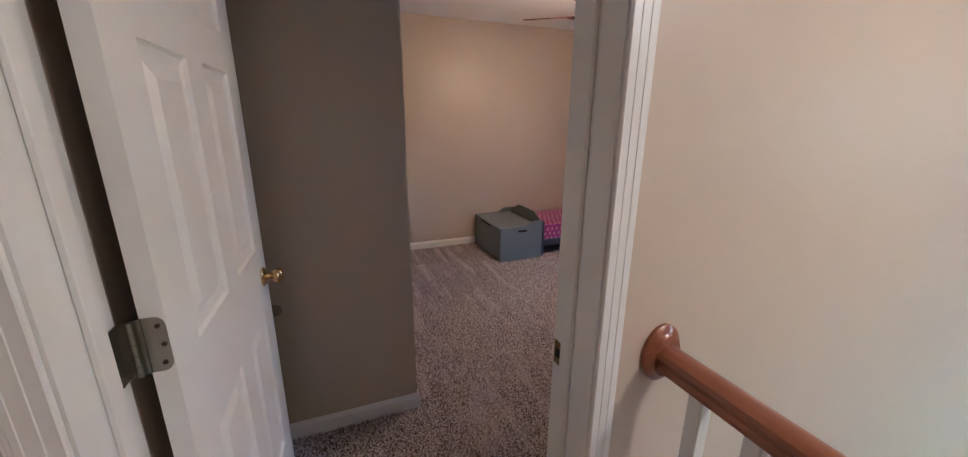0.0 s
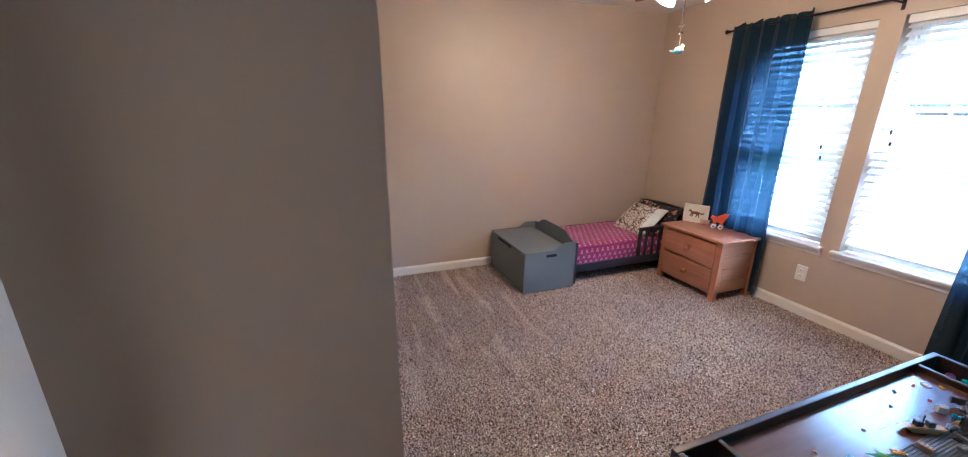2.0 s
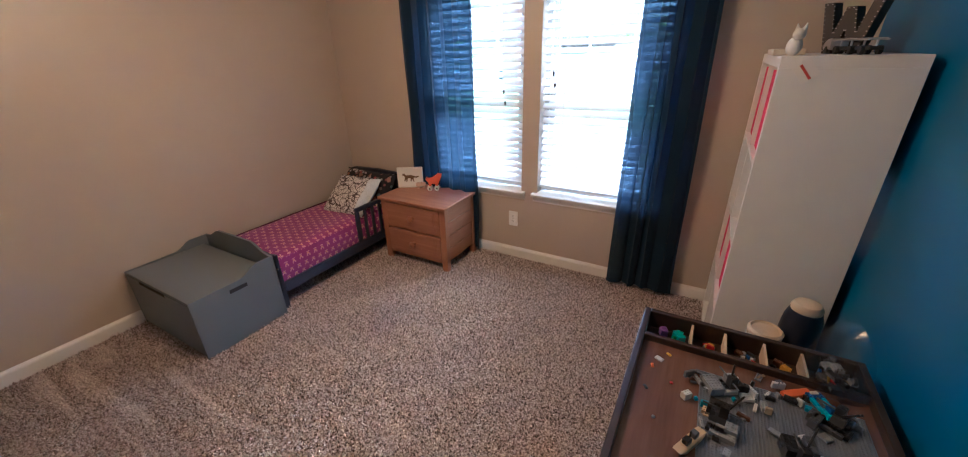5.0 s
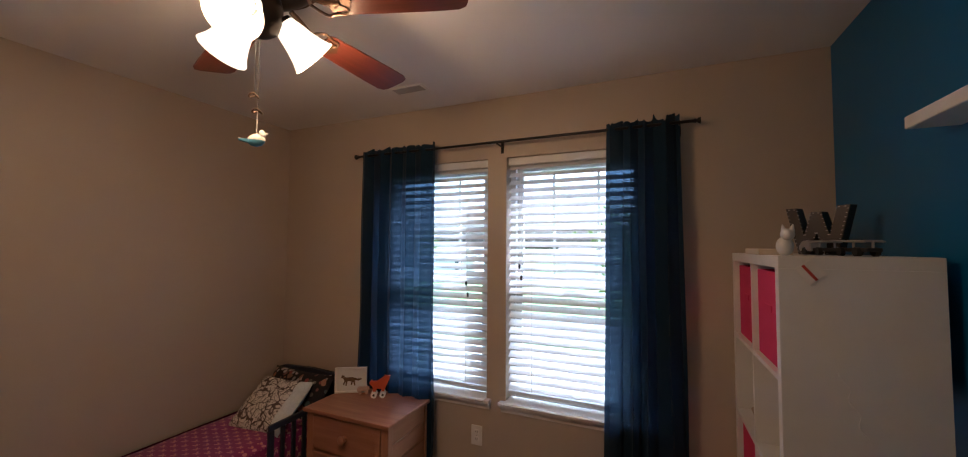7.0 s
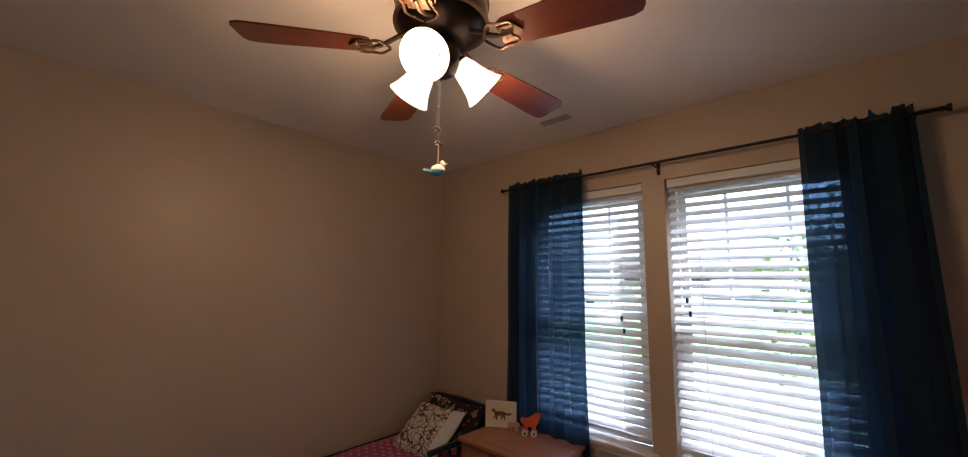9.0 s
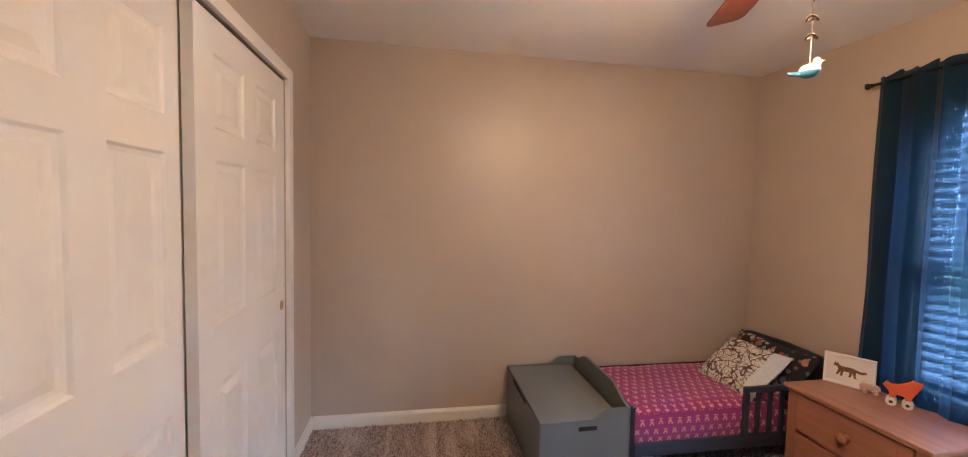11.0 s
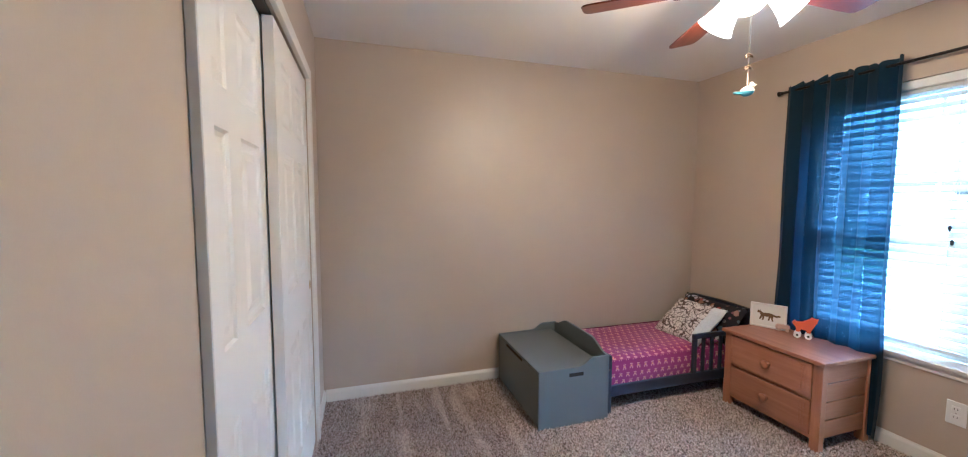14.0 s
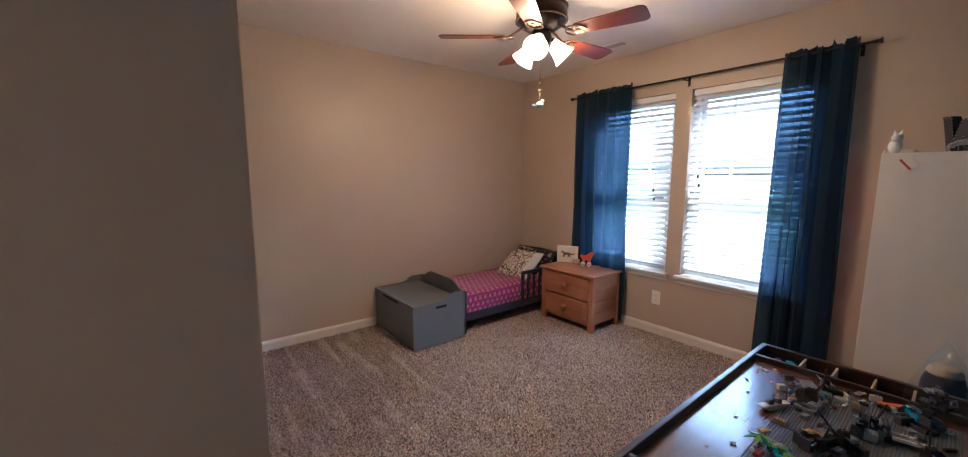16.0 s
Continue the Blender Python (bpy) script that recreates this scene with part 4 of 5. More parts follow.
def floral_material():
    m, n, l, b = nodes_of("dark_floral_cotton")
    c = n.new("ShaderNodeTexCoord")
    cells = n.new("ShaderNodeTexVoronoi")
    cells.inputs["Scale"].default_value = 26
    l.new(c.outputs["Object"], cells.inputs["Vector"])
    sep = n.new("ShaderNodeSeparateColor")
    l.new(cells.outputs["Color"], sep.inputs["Color"])
    bloom = calc(n, l, "LESS_THAN", cells.outputs["Distance"], calc(n, l, "MULTIPLY", sep.outputs["Red"], 0.8))
    tone = ramp_node(n, l, sep.outputs["Green"], [(0.0, (0.35, 0.03, 0.035)), (0.35, (0.10, 0.10, 0.08)), (0.6, (0.40, 0.36, 0.33)), (0.8, (0.30, 0.12, 0.05)), (1.0, (0.05, 0.10, 0.10))])
    l.new(mixed(n, l, bloom, (0.012, 0.010, 0.014), tone), b.inputs["Base Color"])
    b.inputs["Roughness"].default_value = 0.9
    relief(n, l, b, noise_node(n, l, c.outputs["Object"], 25, 5), 0.4, 0.004)
    return m


p1 = part("pillow", cushion(0.34, 0.58, 0.11, 5), floral_material(), None, smooth=True)
p1.matrix_basis = pose(3.50, 4.16, 0.45, 0, -58, 0)
tagged(p1, "dark floral pillow leaning on the headboard", "pillow")
p2 = part("pillow", cushion(0.37, 0.43, 0.11, 9), line_art_material(), None, smooth=True)
p2.matrix_basis = pose(3.295, 4.125, 0.462, 0, -40, 4)
tagged(p2, "white pillow with a dark line-drawn owl pattern", "pillow")

# ---- nightstand ----
NX0, NX1, NY0, NY1 = 3.255, 3.675, 3.165, 3.765
ns = thing("nightstand", (NX0, NY0, 0), "honey pine two-drawer nightstand beside the bed", "nightstand")
NW, ND = NY1 - NY0, NX1 - NX0
part("top", boxm(-0.020, ND + 0.006, -0.014, NW + 0.016, 0.499, 0.522, 0.005), PINE, ns)
for x in (0, ND - 0.042):
    for y in (0, NW - 0.05):
        part("leg", boxm(x, x + 0.042, y, y + 0.05, 0, 0.497, 0.003), PINE_V, ns)
for y in (0.008, NW - 0.022):
    for k in range(4):
        part("side_plank", boxm(0.042, ND - 0.042, y, y + 0.014, 0.075 + 0.1055 * k, 0.075 + 0.1055 * (k + 1) - 0.006, 0.003, 1), PINE_X, ns)
for y in (0.023, NW - 0.027):
    part("side_lining", boxm(0.03, ND - 0.03, y, y + 0.004, 0.075, 0.499), PINE_X, ns)
part("back_panel", boxm(ND - 0.02, ND - 0.008, 0.05, NW - 0.05, 0.07, 0.499), PINE, ns)
part("apron", boxm(0.006, 0.026, 0.05, NW - 0.05, 0.062, 0.085, 0.002, 1), PINE, ns)
part("divider_rail", boxm(0.008, 0.03, 0.05, NW - 0.05, 0.276, 0.29, 0.002, 1), PINE, ns)
part("carcass_floor", boxm(0.03, ND - 0.02, 0.022, NW - 0.022, 0.085, 0.095), PINE, ns)
for z0, z1 in ((0.088, 0.273), (0.293, 0.49)):
    bm = boxm(-0.004, 0.016, 0.053, NW - 0.053, z0, z1, 0.004)
    dr = part("drawer", bm, PINE, ns, "pine drawer front")
    for k in range(3):
        part("bead", boxm(-0.0062, -0.0038, 0.078 + 0.014 * k, 0.083 + 0.014 * k, z0 + 0.02, z1 - 0.02, 0.001, 1), PINE, dr)
    m = Matrix.Translation((-0.004, NW / 2, (z0 + z1) / 2)) @ Matrix.Rotation(radians(-90), 4, "Y") @ Matrix.Scale(1.3, 4)
    part("drawer_knob", lathe(bmesh.new(), [(0, 0), (0.013, 0), (0.010, 0.008), (0.012, 0.014), (0.019, 0.020), (0.019, 0.026), (0.012, 0.031), (0, 0.032)], m, 18), PINE, dr, "round turned pine knob", True)

NT = 0.522
pf = thing("picture_frame", (3.478, 3.772, NT), "small white picture frame with a fox print, on the nightstand", "picture frame", rz=-60)
pf.scale = (1.18, 1.0, 1.15)
FW, FH = 0.175, 0.145
bm = bmesh.new()
for a in ((0, FW, 0, 0.012), (0, FW, FH - 0.012, FH), (0, 0.012, 0.012, FH - 0.012), (FW - 0.012, FW, 0.012, FH - 0.012)):
    box(bm, a[0], a[1], 0, 0.016, a[2], a[3], 0.002, 1)
fr = part("frame", bm, TRIM, pf)
card = part("print", boxm(0.012, FW - 0.012, 0.006, 0.009, 0.012, FH - 0.012), plain("paper_white", (0.72, 0.71, 0.67), 0.8, bump=0.02), pf, "white paper print")
fox = [(0.035, 0.092), (0.040, 0.104), (0.044, 0.096), (0.049, 0.105), (0.053, 0.094), (0.062, 0.088), (0.095, 0.090), (0.108, 0.086), (0.125, 0.080), (0.143, 0.084), (0.148, 0.076), (0.130, 0.068), (0.112, 0.072), (0.111, 0.050), (0.115, 0.042), (0.107, 0.042), (0.100, 0.064), (0.094, 0.044), (0.087, 0.044), (0.090, 0.066), (0.070, 0.066), (0.066, 0.042), (0.058, 0.042), (0.060, 0.064), (0.052, 0.046), (0.044, 0.046), (0.052, 0.072), (0.046, 0.084), (0.034, 0.086)]
part("drawing", prism(bmesh.new(), fox, "y", 0.0050, 0.0058), plain("brown_ink", (0.15, 0.09, 0.045), 0.8, var=0.5, coarse=60), card, "brown fox silhouette")
part("stand", boxm(FW / 2 - 0.02, FW / 2 + 0.02, 0.016, 0.05, 0, 0.003), DARKPLASTIC, pf)

ORANGE = plain("orange_paint", (0.62, 0.11, 0.025), 0.45, var=0.1)
BEECH = wood("pale_beech", (0.48, 0.31, 0.23), (0.66, 0.48, 0.38), 0.5, (30, 8, 30))
tf = thing("toy_fox", (3.525, 3.525, NT), "orange wooden fox toy standing on wheels", "toy", rz=-58)
body = [(0.0, 0.075), (0.012, 0.092), (0.022, 0.080), (0.045, 0.082), (0.070, 0.098), (0.082, 0.116), (0.094, 0.108), (0.110, 0.112), (0.106, 0.090), (0.094, 0.074), (0.086, 0.050), (0.080, 0.028), (0.066, 0.028), (0.064, 0.048), (0.040, 0.050), (0.034, 0.028), (0.020, 0.028), (0.022, 0.056)]
tf.scale = (1.2, 1.2, 1.2)
part("body", prism(bmesh.new(), body, "y", -0.010, 0.010, 0.003), ORANGE, tf)
for x in (0.027, 0.073):
    for y in (-0.016, 0.016):
        w = part("wheel", rod(bmesh.new(), (x, y - 0.005, 0.016), (x, y + 0.005, 0.016), 0.016, seg=20), VINYL, tf, "white wheel")
        part("hub", rod(bmesh.new(), (x, y - 0.0062, 0.016), (x, y + 0.0062, 0.016), 0.006, seg=12), DARKPLASTIC, w)
tc = thing("toy_animal", (3.535, 3.632, NT), "pale wooden toy animal on small wheels", "toy", rz=-45)
body = [(0.0, 0.02), (0.0, 0.036), (0.010, 0.046), (0.022, 0.042), (0.040, 0.044), (0.056, 0.040), (0.066, 0.046), (0.078, 0.038), (0.078, 0.022), (0.066, 0.016), (0.012, 0.016)]
part("body", prism(bmesh.new(), body, "y", -0.012, 0.012, 0.004), BEECH, tc)
for x in (0.018, 0.060):
    for y in (-0.016, 0.016):
        part("wheel", rod(bmesh.new(), (x, y - 0.004, 0.011), (x, y + 0.004, 0.011), 0.011, seg=16), BEECH, tc)

# ---- cube shelf and what stands on it ----
SX0, SX1, SY0, SY1, SH = 2.942, 3.707, 1.098, 1.475, 1.476
cs = thing("cube_shelf", (SX0, SY0, 0), "white laminate cube shelf, eight openings, partly filled", "shelf unit")
SW, SD = SX1 - SX0, SY1 - SY0
part("side_panel", boxm(0, 0.038, 0, SD, 0, SH - 0.038, 0.001, 1), WHITELAM, cs)
part("side_panel", boxm(SW - 0.038, SW, 0, SD, 0, SH - 0.038, 0.001, 1), WHITELAM, cs)
part("top_panel", boxm(0, SW, 0, SD, SH - 0.038, SH, 0.001, 1), WHITELAM, cs)
part("bottom_panel", boxm(0.038, SW - 0.038, 0, SD, 0, 0.038, 0.001, 1), WHITELAM, cs)
part("upright_divider", boxm(SW / 2 - 0.008, SW / 2 + 0.008, 0, SD - 0.002, 0.038, SH - 0.038), WHITELAM, cs)
CELL = (SH - 0.076 - 3 * 0.016) / 4
for k in range(1, 4):
    z = 0.038 + k * CELL + (k - 1) * 0.016
    for a, b in ((0.038, SW / 2 - 0.008), (SW / 2 + 0.008, SW - 0.038)):
        part("shelf_board", boxm(a, b, 0, SD - 0.001, z, z + 0.016), WHITELAM, cs)


def bin_box(cx, row):
    z = 0.0385 + row * (CELL + 0.016)
    b = thing("storage_bin", (SX0 + cx, SY1 - 0.02, z), "bright pink fabric storage bin in the cube shelf", "storage bin", "pink bins")
    w, h, d = 0.315, 0.318, 0.33
    bm = bmesh.new()
    box(bm, -w / 2, w / 2, -0.006, 0, 0, h, 0.002, 1)
    box(bm, -w / 2, w / 2, -d, -d + 0.006, 0, h, 0.002, 1)
    box(bm, -w / 2, -w / 2 + 0.006, -d + 0.006, -0.006, 0, h)
    box(bm, w / 2 - 0.006, w / 2, -d + 0.006, -0.006, 0, h)
    box(bm, -w / 2 + 0.006, w / 2 - 0.006, -d + 0.006, -0.006, 0, 0.006)
    part("bin_body", bm, PINK, b)
    part("pull_loop", boxm(-0.04, 0.04, 0.0005, 0.004, h * 0.55, h * 0.55 + 0.025, 0.001, 1), PINK, b)


c1, c2 = 0.038 + (SW / 2 - 0.046) / 2, SW - 0.038 - (SW / 2 - 0.046) / 2
for cx in (c1, c2):
    bin_box(cx, 3)
    bin_box(cx, 1)
z2 = 0.0385 + 2 * (CELL + 0.016)
bowl = part("bowl", lathe(bmesh.new(), [(0, 0), (0.045, 0), (0.075, 0.03), (0.088, 0.062), (0.082, 0.062), (0.068, 0.032), (0.04, 0.008), (0, 0.008)], Matrix.Translation((SX0 + c2 - 0.02, SY1 - 0.11, z2))), plain("tan_stoneware", (0.38, 0.30, 0.22), 0.55), None, smooth=True)
tagged(bowl, "tan round bowl on the white shelf", "bowl")
bm = ball(bmesh.new(), (0, 0, 0.075), 0.07, (0.9, 0.8, 1.05))
ball(bm, (0, 0.01, 0.185), 0.055)
ball(bm, (-0.045, 0.01, 0.225), 0.02), ball(bm, (0.045, 0.01, 0.225), 0.02)
teddy = part("stuffed_toy", bm, plain("tan_plush", (0.34, 0.22, 0.12), 0.95, fine=220, bump=0.8), None, smooth=True)
teddy.location = (SX0 + c2 + 0.03, SY1 - 0.26, z2)
tagged(teddy, "tan plush toy sitting in the shelf", "stuffed toy")
for cx, w, h, name in ((c2, 0.20, 0.24, "dark storage case"), (c1, 0.24, 0.20, "black toy case")):
    bm = boxm(-w / 2, w / 2, -0.14, 0.10, 0, h, 0.012)
    t = part("storage_case", bm, DARKPLASTIC, None)
    t.location = (SX0 + cx, SY1 - 0.16, 0.0385)
    tagged(t, "black plastic " + name.split(" ")[1] + " case at the bottom of the shelf", "storage case")

# letter W with riveted edges
lt = thing("letter_ornament", (3.405, 1.335, SH), "grey metal letter W with riveted light edges", "letter ornament", rz=224)
lt.scale = (0.86, 1.0, 0.96)
wo = [(0, 0.19), (0.045, 0.19), (0.075, 0.07), (0.105, 0.17), (0.145, 0.17), (0.175, 0.07), (0.205, 0.19), (0.25, 0.19), (0.20, 0), (0.155, 0), (0.125, 0.095), (0.095, 0), (0.05, 0)]
part("letter_body", prism(bmesh.new(), wo, "y", 0, 0.045, 0.002), plain("gunmetal", (0.075, 0.068, 0.066), 0.45, 0.6, var=0.3), lt)
rv = None
for (x0, z0), (x1, z1) in zip(wo, wo[1:] + wo[:1]):
    n = max(2, int(math.hypot(x1 - x0, z1 - z0) / 0.017))
    for i in range(n):
        t = (i + 0.5) / n
        x, z = x0 + (x1 - x0) * t, z0 + (z1 - z0) * t
        x, z = x + (0.125 - x) * 0.05, z + (0.09 - z) * 0.06
        m = Matrix.Translation((x, -0.0012, z))
        if rv is None:
            rv = part("rivet", boxm(-0.003, 0.003, 0, 0.0015, -0.0014, 0.0014), plain("pale_metal", (0.42, 0.40, 0.38), 0.4, 0.3), lt)
            rv.matrix_basis = m
        else:
            twin(rv, lt, m)

bm = ball(bmesh.new(), (0, 0, 0.042), 0.038, (0.85, 0.8, 1.12))
ball(bm, (-0.014, 0.012, 0.092), 0.026)
for s in (-1, 1):
    bmesh.ops.create_cone(bm, cap_ends=True, segments=10, radius1=0.013, radius2=0.001, depth=0.032, matrix=Matrix.Translation((-0.014 + s * 0.016, 0.008, 0.122)) @ Matrix.Rotation(radians(12 * s), 4, "Y"))
fig = part("figurine", bm, plain("white_ceramic", (0.66, 0.67, 0.68), 0.35, var=0.06), None, smooth=True)
fig.matrix_basis = pose(3.0, 1.442, SH - 0.001, 0, 0, 60) @ Matrix.Scale(0.74, 4)
tagged(fig, "white eared animal figurine on the shelf", "figurine")
bx = part("game_box", boxm(-0.11, 0.11, -0.05, 0.05, 0, 0.022, 0.004), plain("cream_plastic", (0.60, 0.53, 0.42), 0.5), None)
bx.matrix_basis = pose(3.22, 1.44, SH)
tagged(bx, "flat cream plastic box on the shelf", "box")
SILVER = plain("silver_plastic", (0.55, 0.55, 0.56), 0.3, 0.7, var=0.1)
tr = thing("toy_truck", (2.99, 1.20, SH), "silver and black toy tow truck on the shelf", "toy truck", rz=8)
part("cab", prism(bmesh.new(), [(0.30, 0.014), (0.38, 0.014), (0.38, 0.036), (0.36, 0.052), (0.32, 0.055), (0.30, 0.05)], "y", 0, 0.055, 0.004), SILVER, tr)
part("chassis", boxm(0.0, 0.30, 0.008, 0.047, 0.014, 0.026, 0.003), DARKPLASTIC, tr)
for y in (0.004, 0.051):
    part("rail", tube(bmesh.new(), [(0.0, y, 0.045), (0.15, y, 0.05), (0.30, y, 0.048)], 0.003, 8), SILVER, tr)
for x in (0.01, 0.10, 0.20, 0.29):
    part("post", rod(bmesh.new(), (x, 0.027, 0.02), (x, 0.027, 0.048), 0.0035, seg=8), SILVER, tr)
    part("crossbar", rod(bmesh.new(), (x, 0.004, 0.047), (x, 0.051, 0.047), 0.0035, seg=8), SILVER, tr)
for x in (0.04, 0.12, 0.25, 0.34):
    for y in (0.004, 0.051):
        part("wheel", rod(bmesh.new(), (x, y - 0.006, 0.014), (x, y + 0.006, 0.014), 0.014, seg=18), DARKPLASTIC, tr)

tag = thing("paper_tag", (SX0 - 0.0015, 1.40, 1.425), "small white and red paper tag hanging by a string", "tag")
bm = boxm(-0.003, 0.0, -0.032, 0.022, -0.03, 0.03)
bmesh.ops.rotate(bm, verts=bm.verts, cent=(0, 0, 0), matrix=Matrix.Rotation(radians(-38), 3, "X"))
tg = part("card", bm, TRIM, tag)
bm = boxm(-0.0038, -0.0028, -0.006, 0.002, -0.028, 0.028)
bmesh.ops.rotate(bm, verts=bm.verts, cent=(0, 0, 0), matrix=Matrix.Rotation(radians(-38), 3, "X"))
part("stripe", bm, plain("red_ink", (0.45, 0.05, 0.03), 0.6), tg)
part("string", tube(bmesh.new(), [(-0.001, 0.01, 0.018), (-0.002, 0.016, 0.04), (0.004, 0.012, 0.047), (0.04, 0.01, 0.0475)], 0.001, 6), CORD, tag)
for z1, z0, ya, yb, s in ((1.135, 0.942, 1.332, 1.275, 1), (0.70, 0.622, 1.185, 1.140, 2)):
    wire = thing("white_thread", (SX0, 0, 0), "thin crinkled white thread on the shelf side", "thread")
    pts = [(-0.0012, ya + (yb - ya) * t + 0.007 * math.sin(17 * t + s), z1 + (z0 - z1) * t) for t in [i / 22 for i in range(23)]]
    part("strand", tube(bmesh.new(), pts, 0.0011, 6), CORD, wire)

# floating shelf on the blue wall
fs = thing("wall_shelf", (2.60, YS, 1.835), "short white floating shelf on the blue wall", "wall shelf")
part("board", boxm(-0.3, 0.33, 0, 0.115, 0, 0.035, 0.002, 1), WHITELAM, fs)

# ---- activity table with building toys ----
TX0, TX1, TY0, TY1, TZ = 1.248, 2.524, 1.105, 1.730, 0.629
tb = thing("activity_table", (TX0, TY0, 0), "espresso wood activity table with toy-filled end trays", "activity table")
TW, TD = TX1 - TX0, TY1 - TY0
for y in (0, TD - 0.02):
    part("long_rim", boxm(0, TW, y, y + 0.02, TZ - 0.115, TZ, 0.003), ESPRESSO, tb)
for x in (0, TW - 0.02):
    part("end_rim", boxm(x, x + 0.02, 0.02, TD - 0.02, TZ - 0.115, TZ, 0.003), ESPRESSO, tb)
for x in (0.142, TW - 0.158):
    part("tray_divider", boxm(x, x + 0.016, 0.02, TD - 0.02, TZ - 0.075, TZ - 0.004, 0.003), ESPRESSO, tb)
part("play_board", boxm(0.158, TW - 0.158, 0.02, TD - 0.02, TZ - 0.040, TZ - 0.028), TABLETOP, tb)
for x in (0.02, TW - 0.142):
    part("tray_floor", boxm(x, x + 0.122, 0.02, TD - 0.02, TZ - 0.077, TZ - 0.065), ESPRESSO, tb)
LIGHTWOOD = wood("raw_birch", (0.50, 0.38, 0.25), (0.66, 0.54, 0.38), 0.5, (20, 20, 4))
for x in (0.0215, TW - 0.1415):
    for y in (0.15, 0.25, 0.36, 0.46):
        part("tray_partition", boxm(x, x + 0.12, y, y + 0.007, TZ - 0.065, TZ - 0.012), LIGHTWOOD, tb, "pale wooden partition")
for x in (0.022, TW - 0.072):
    for y in (0.022, TD - 0.072):
        part("leg", boxm(x, x + 0.05, y, y + 0.05, 0, TZ - 0.113, 0.004), ESPRESSO, tb)
part("stretcher", boxm(0.03, 0.06, 0.072, TD - 0.072, 0.12, 0.17, 0.003), ESPRESSO, tb)
part("stretcher", boxm(TW - 0.06, TW - 0.03, 0.072, TD - 0.072, 0.12, 0.17, 0.003), ESPRESSO, tb)

BOARD = TZ - 0.028
PITCH = 0.008
PLASTIC = {}
for nm, c in (("grey", (0.27, 0.29, 0.31)), ("dark_grey", (0.085, 0.09, 0.10)), ("black", (0.022, 0.022, 0.025)), ("white", (0.70, 0.70, 0.68)), ("blue", (0.01, 0.09, 0.32)), ("azure", (0.03, 0.36, 0.55)), ("teal", (0.02, 0.30, 0.30)),
              ("lime", (0.22, 0.42, 0.05)), ("green", (0.02, 0.22, 0.06)), ("red", (0.45, 0.015, 0.015)), ("orange", (0.65, 0.13, 0.02)), ("yellow", (0.70, 0.42, 0.03)), ("tan", (0.50, 0.36, 0.20)), ("purple", (0.20, 0.08, 0.32)), ("brown", (0.12, 0.05, 0.025))):
    PLASTIC[nm] = plain(nm + "_toy_plastic", c, 0.28, var=0.04, bump=0.0)


def brick(bm, x, y, z, nx, ny, nz, studs=True):
    """A moulded block, nx by ny studs and nz plates high, from its low corner."""
    h = nz * 0.0032
    box(bm, x + 0.0001, x + nx * PITCH - 0.0001, y + 0.0001, y + ny * PITCH - 0.0001, z, z + h)
    if studs:
        for i in range(nx):
            for j in range(ny):
                bmesh.ops.create_cone(bm, cap_ends=True, segments=6, radius1=0.0024, radius2=0.0024, depth=0.0018, matrix=Matrix.Translation((x + (i + 0.5) * PITCH, y + (j + 0.5) * PITCH, z + h + 0.0008)))


def stud_plate(x, y, w, d, material, label, rz=0.0):
    nx, ny = int(w / PITCH), int(d / PITCH)
    vs, fs_ = [], []

    def prism_at(cx, cy, r, z0, z1, n):
        base = len(vs)
        for z in (z0, z1):
            for i in range(n):
                vs.append((cx + r * math.cos(2 * math.pi * i / n), cy + r * math.sin(2 * math.pi * i / n), z))
        for i in range(n):
            fs_.append((base + i, base + (i + 1) % n, base + n + (i + 1) % n, base + n + i))
        fs_.append(tuple(range(base + n, base + 2 * n)))
    base = [(0, 0, 0), (nx * PITCH, 0, 0), (nx * PITCH, ny * PITCH, 0), (0, ny * PITCH, 0)]
    vs += base + [(p, q, 0.0025) for p, q, _ in base]
    fs_ += [(0, 3, 2, 1), (4, 5, 6, 7), (0, 1, 5, 4), (1, 2, 6, 5), (2, 3, 7, 6), (3, 0, 4, 7)]
    for i in range(nx):
        for j in range(ny):
            prism_at((i + 0.5) * PITCH, (j + 0.5) * PITCH, 0.0024, 0.0025, 0.0043, 6)
    me = bpy.data.meshes.new("baseplate")
    me.from_pydata(vs, [], fs_)
    me.materials.append(material)
    ob = new("baseplate", me)
    ob.matrix_basis = pose(x, y, BOARD + 0.0005, 0, 0, rz)
    return tagged(ob, label, "baseplate", "studded baseplates")


PLATEGREY = plain("baseplate_grey_plastic", (0.15, 0.165, 0.185), 0.3, var=0.05, bump=0.0)
stud_plate(TX0 + 0.27, TY0 + 0.04, 0.384, 0.384, PLATEGREY, "dark grey studded baseplate on the activity table")
stud_plate(TX0 + 0.665, TY0 + 0.04, 0.384, 0.384, PLATEGREY, "dark grey studded baseplate on the activity table", 0.6)
PLATE = BOARD + 0.0005 + 0.0025
toy_rng = random.Random(21)


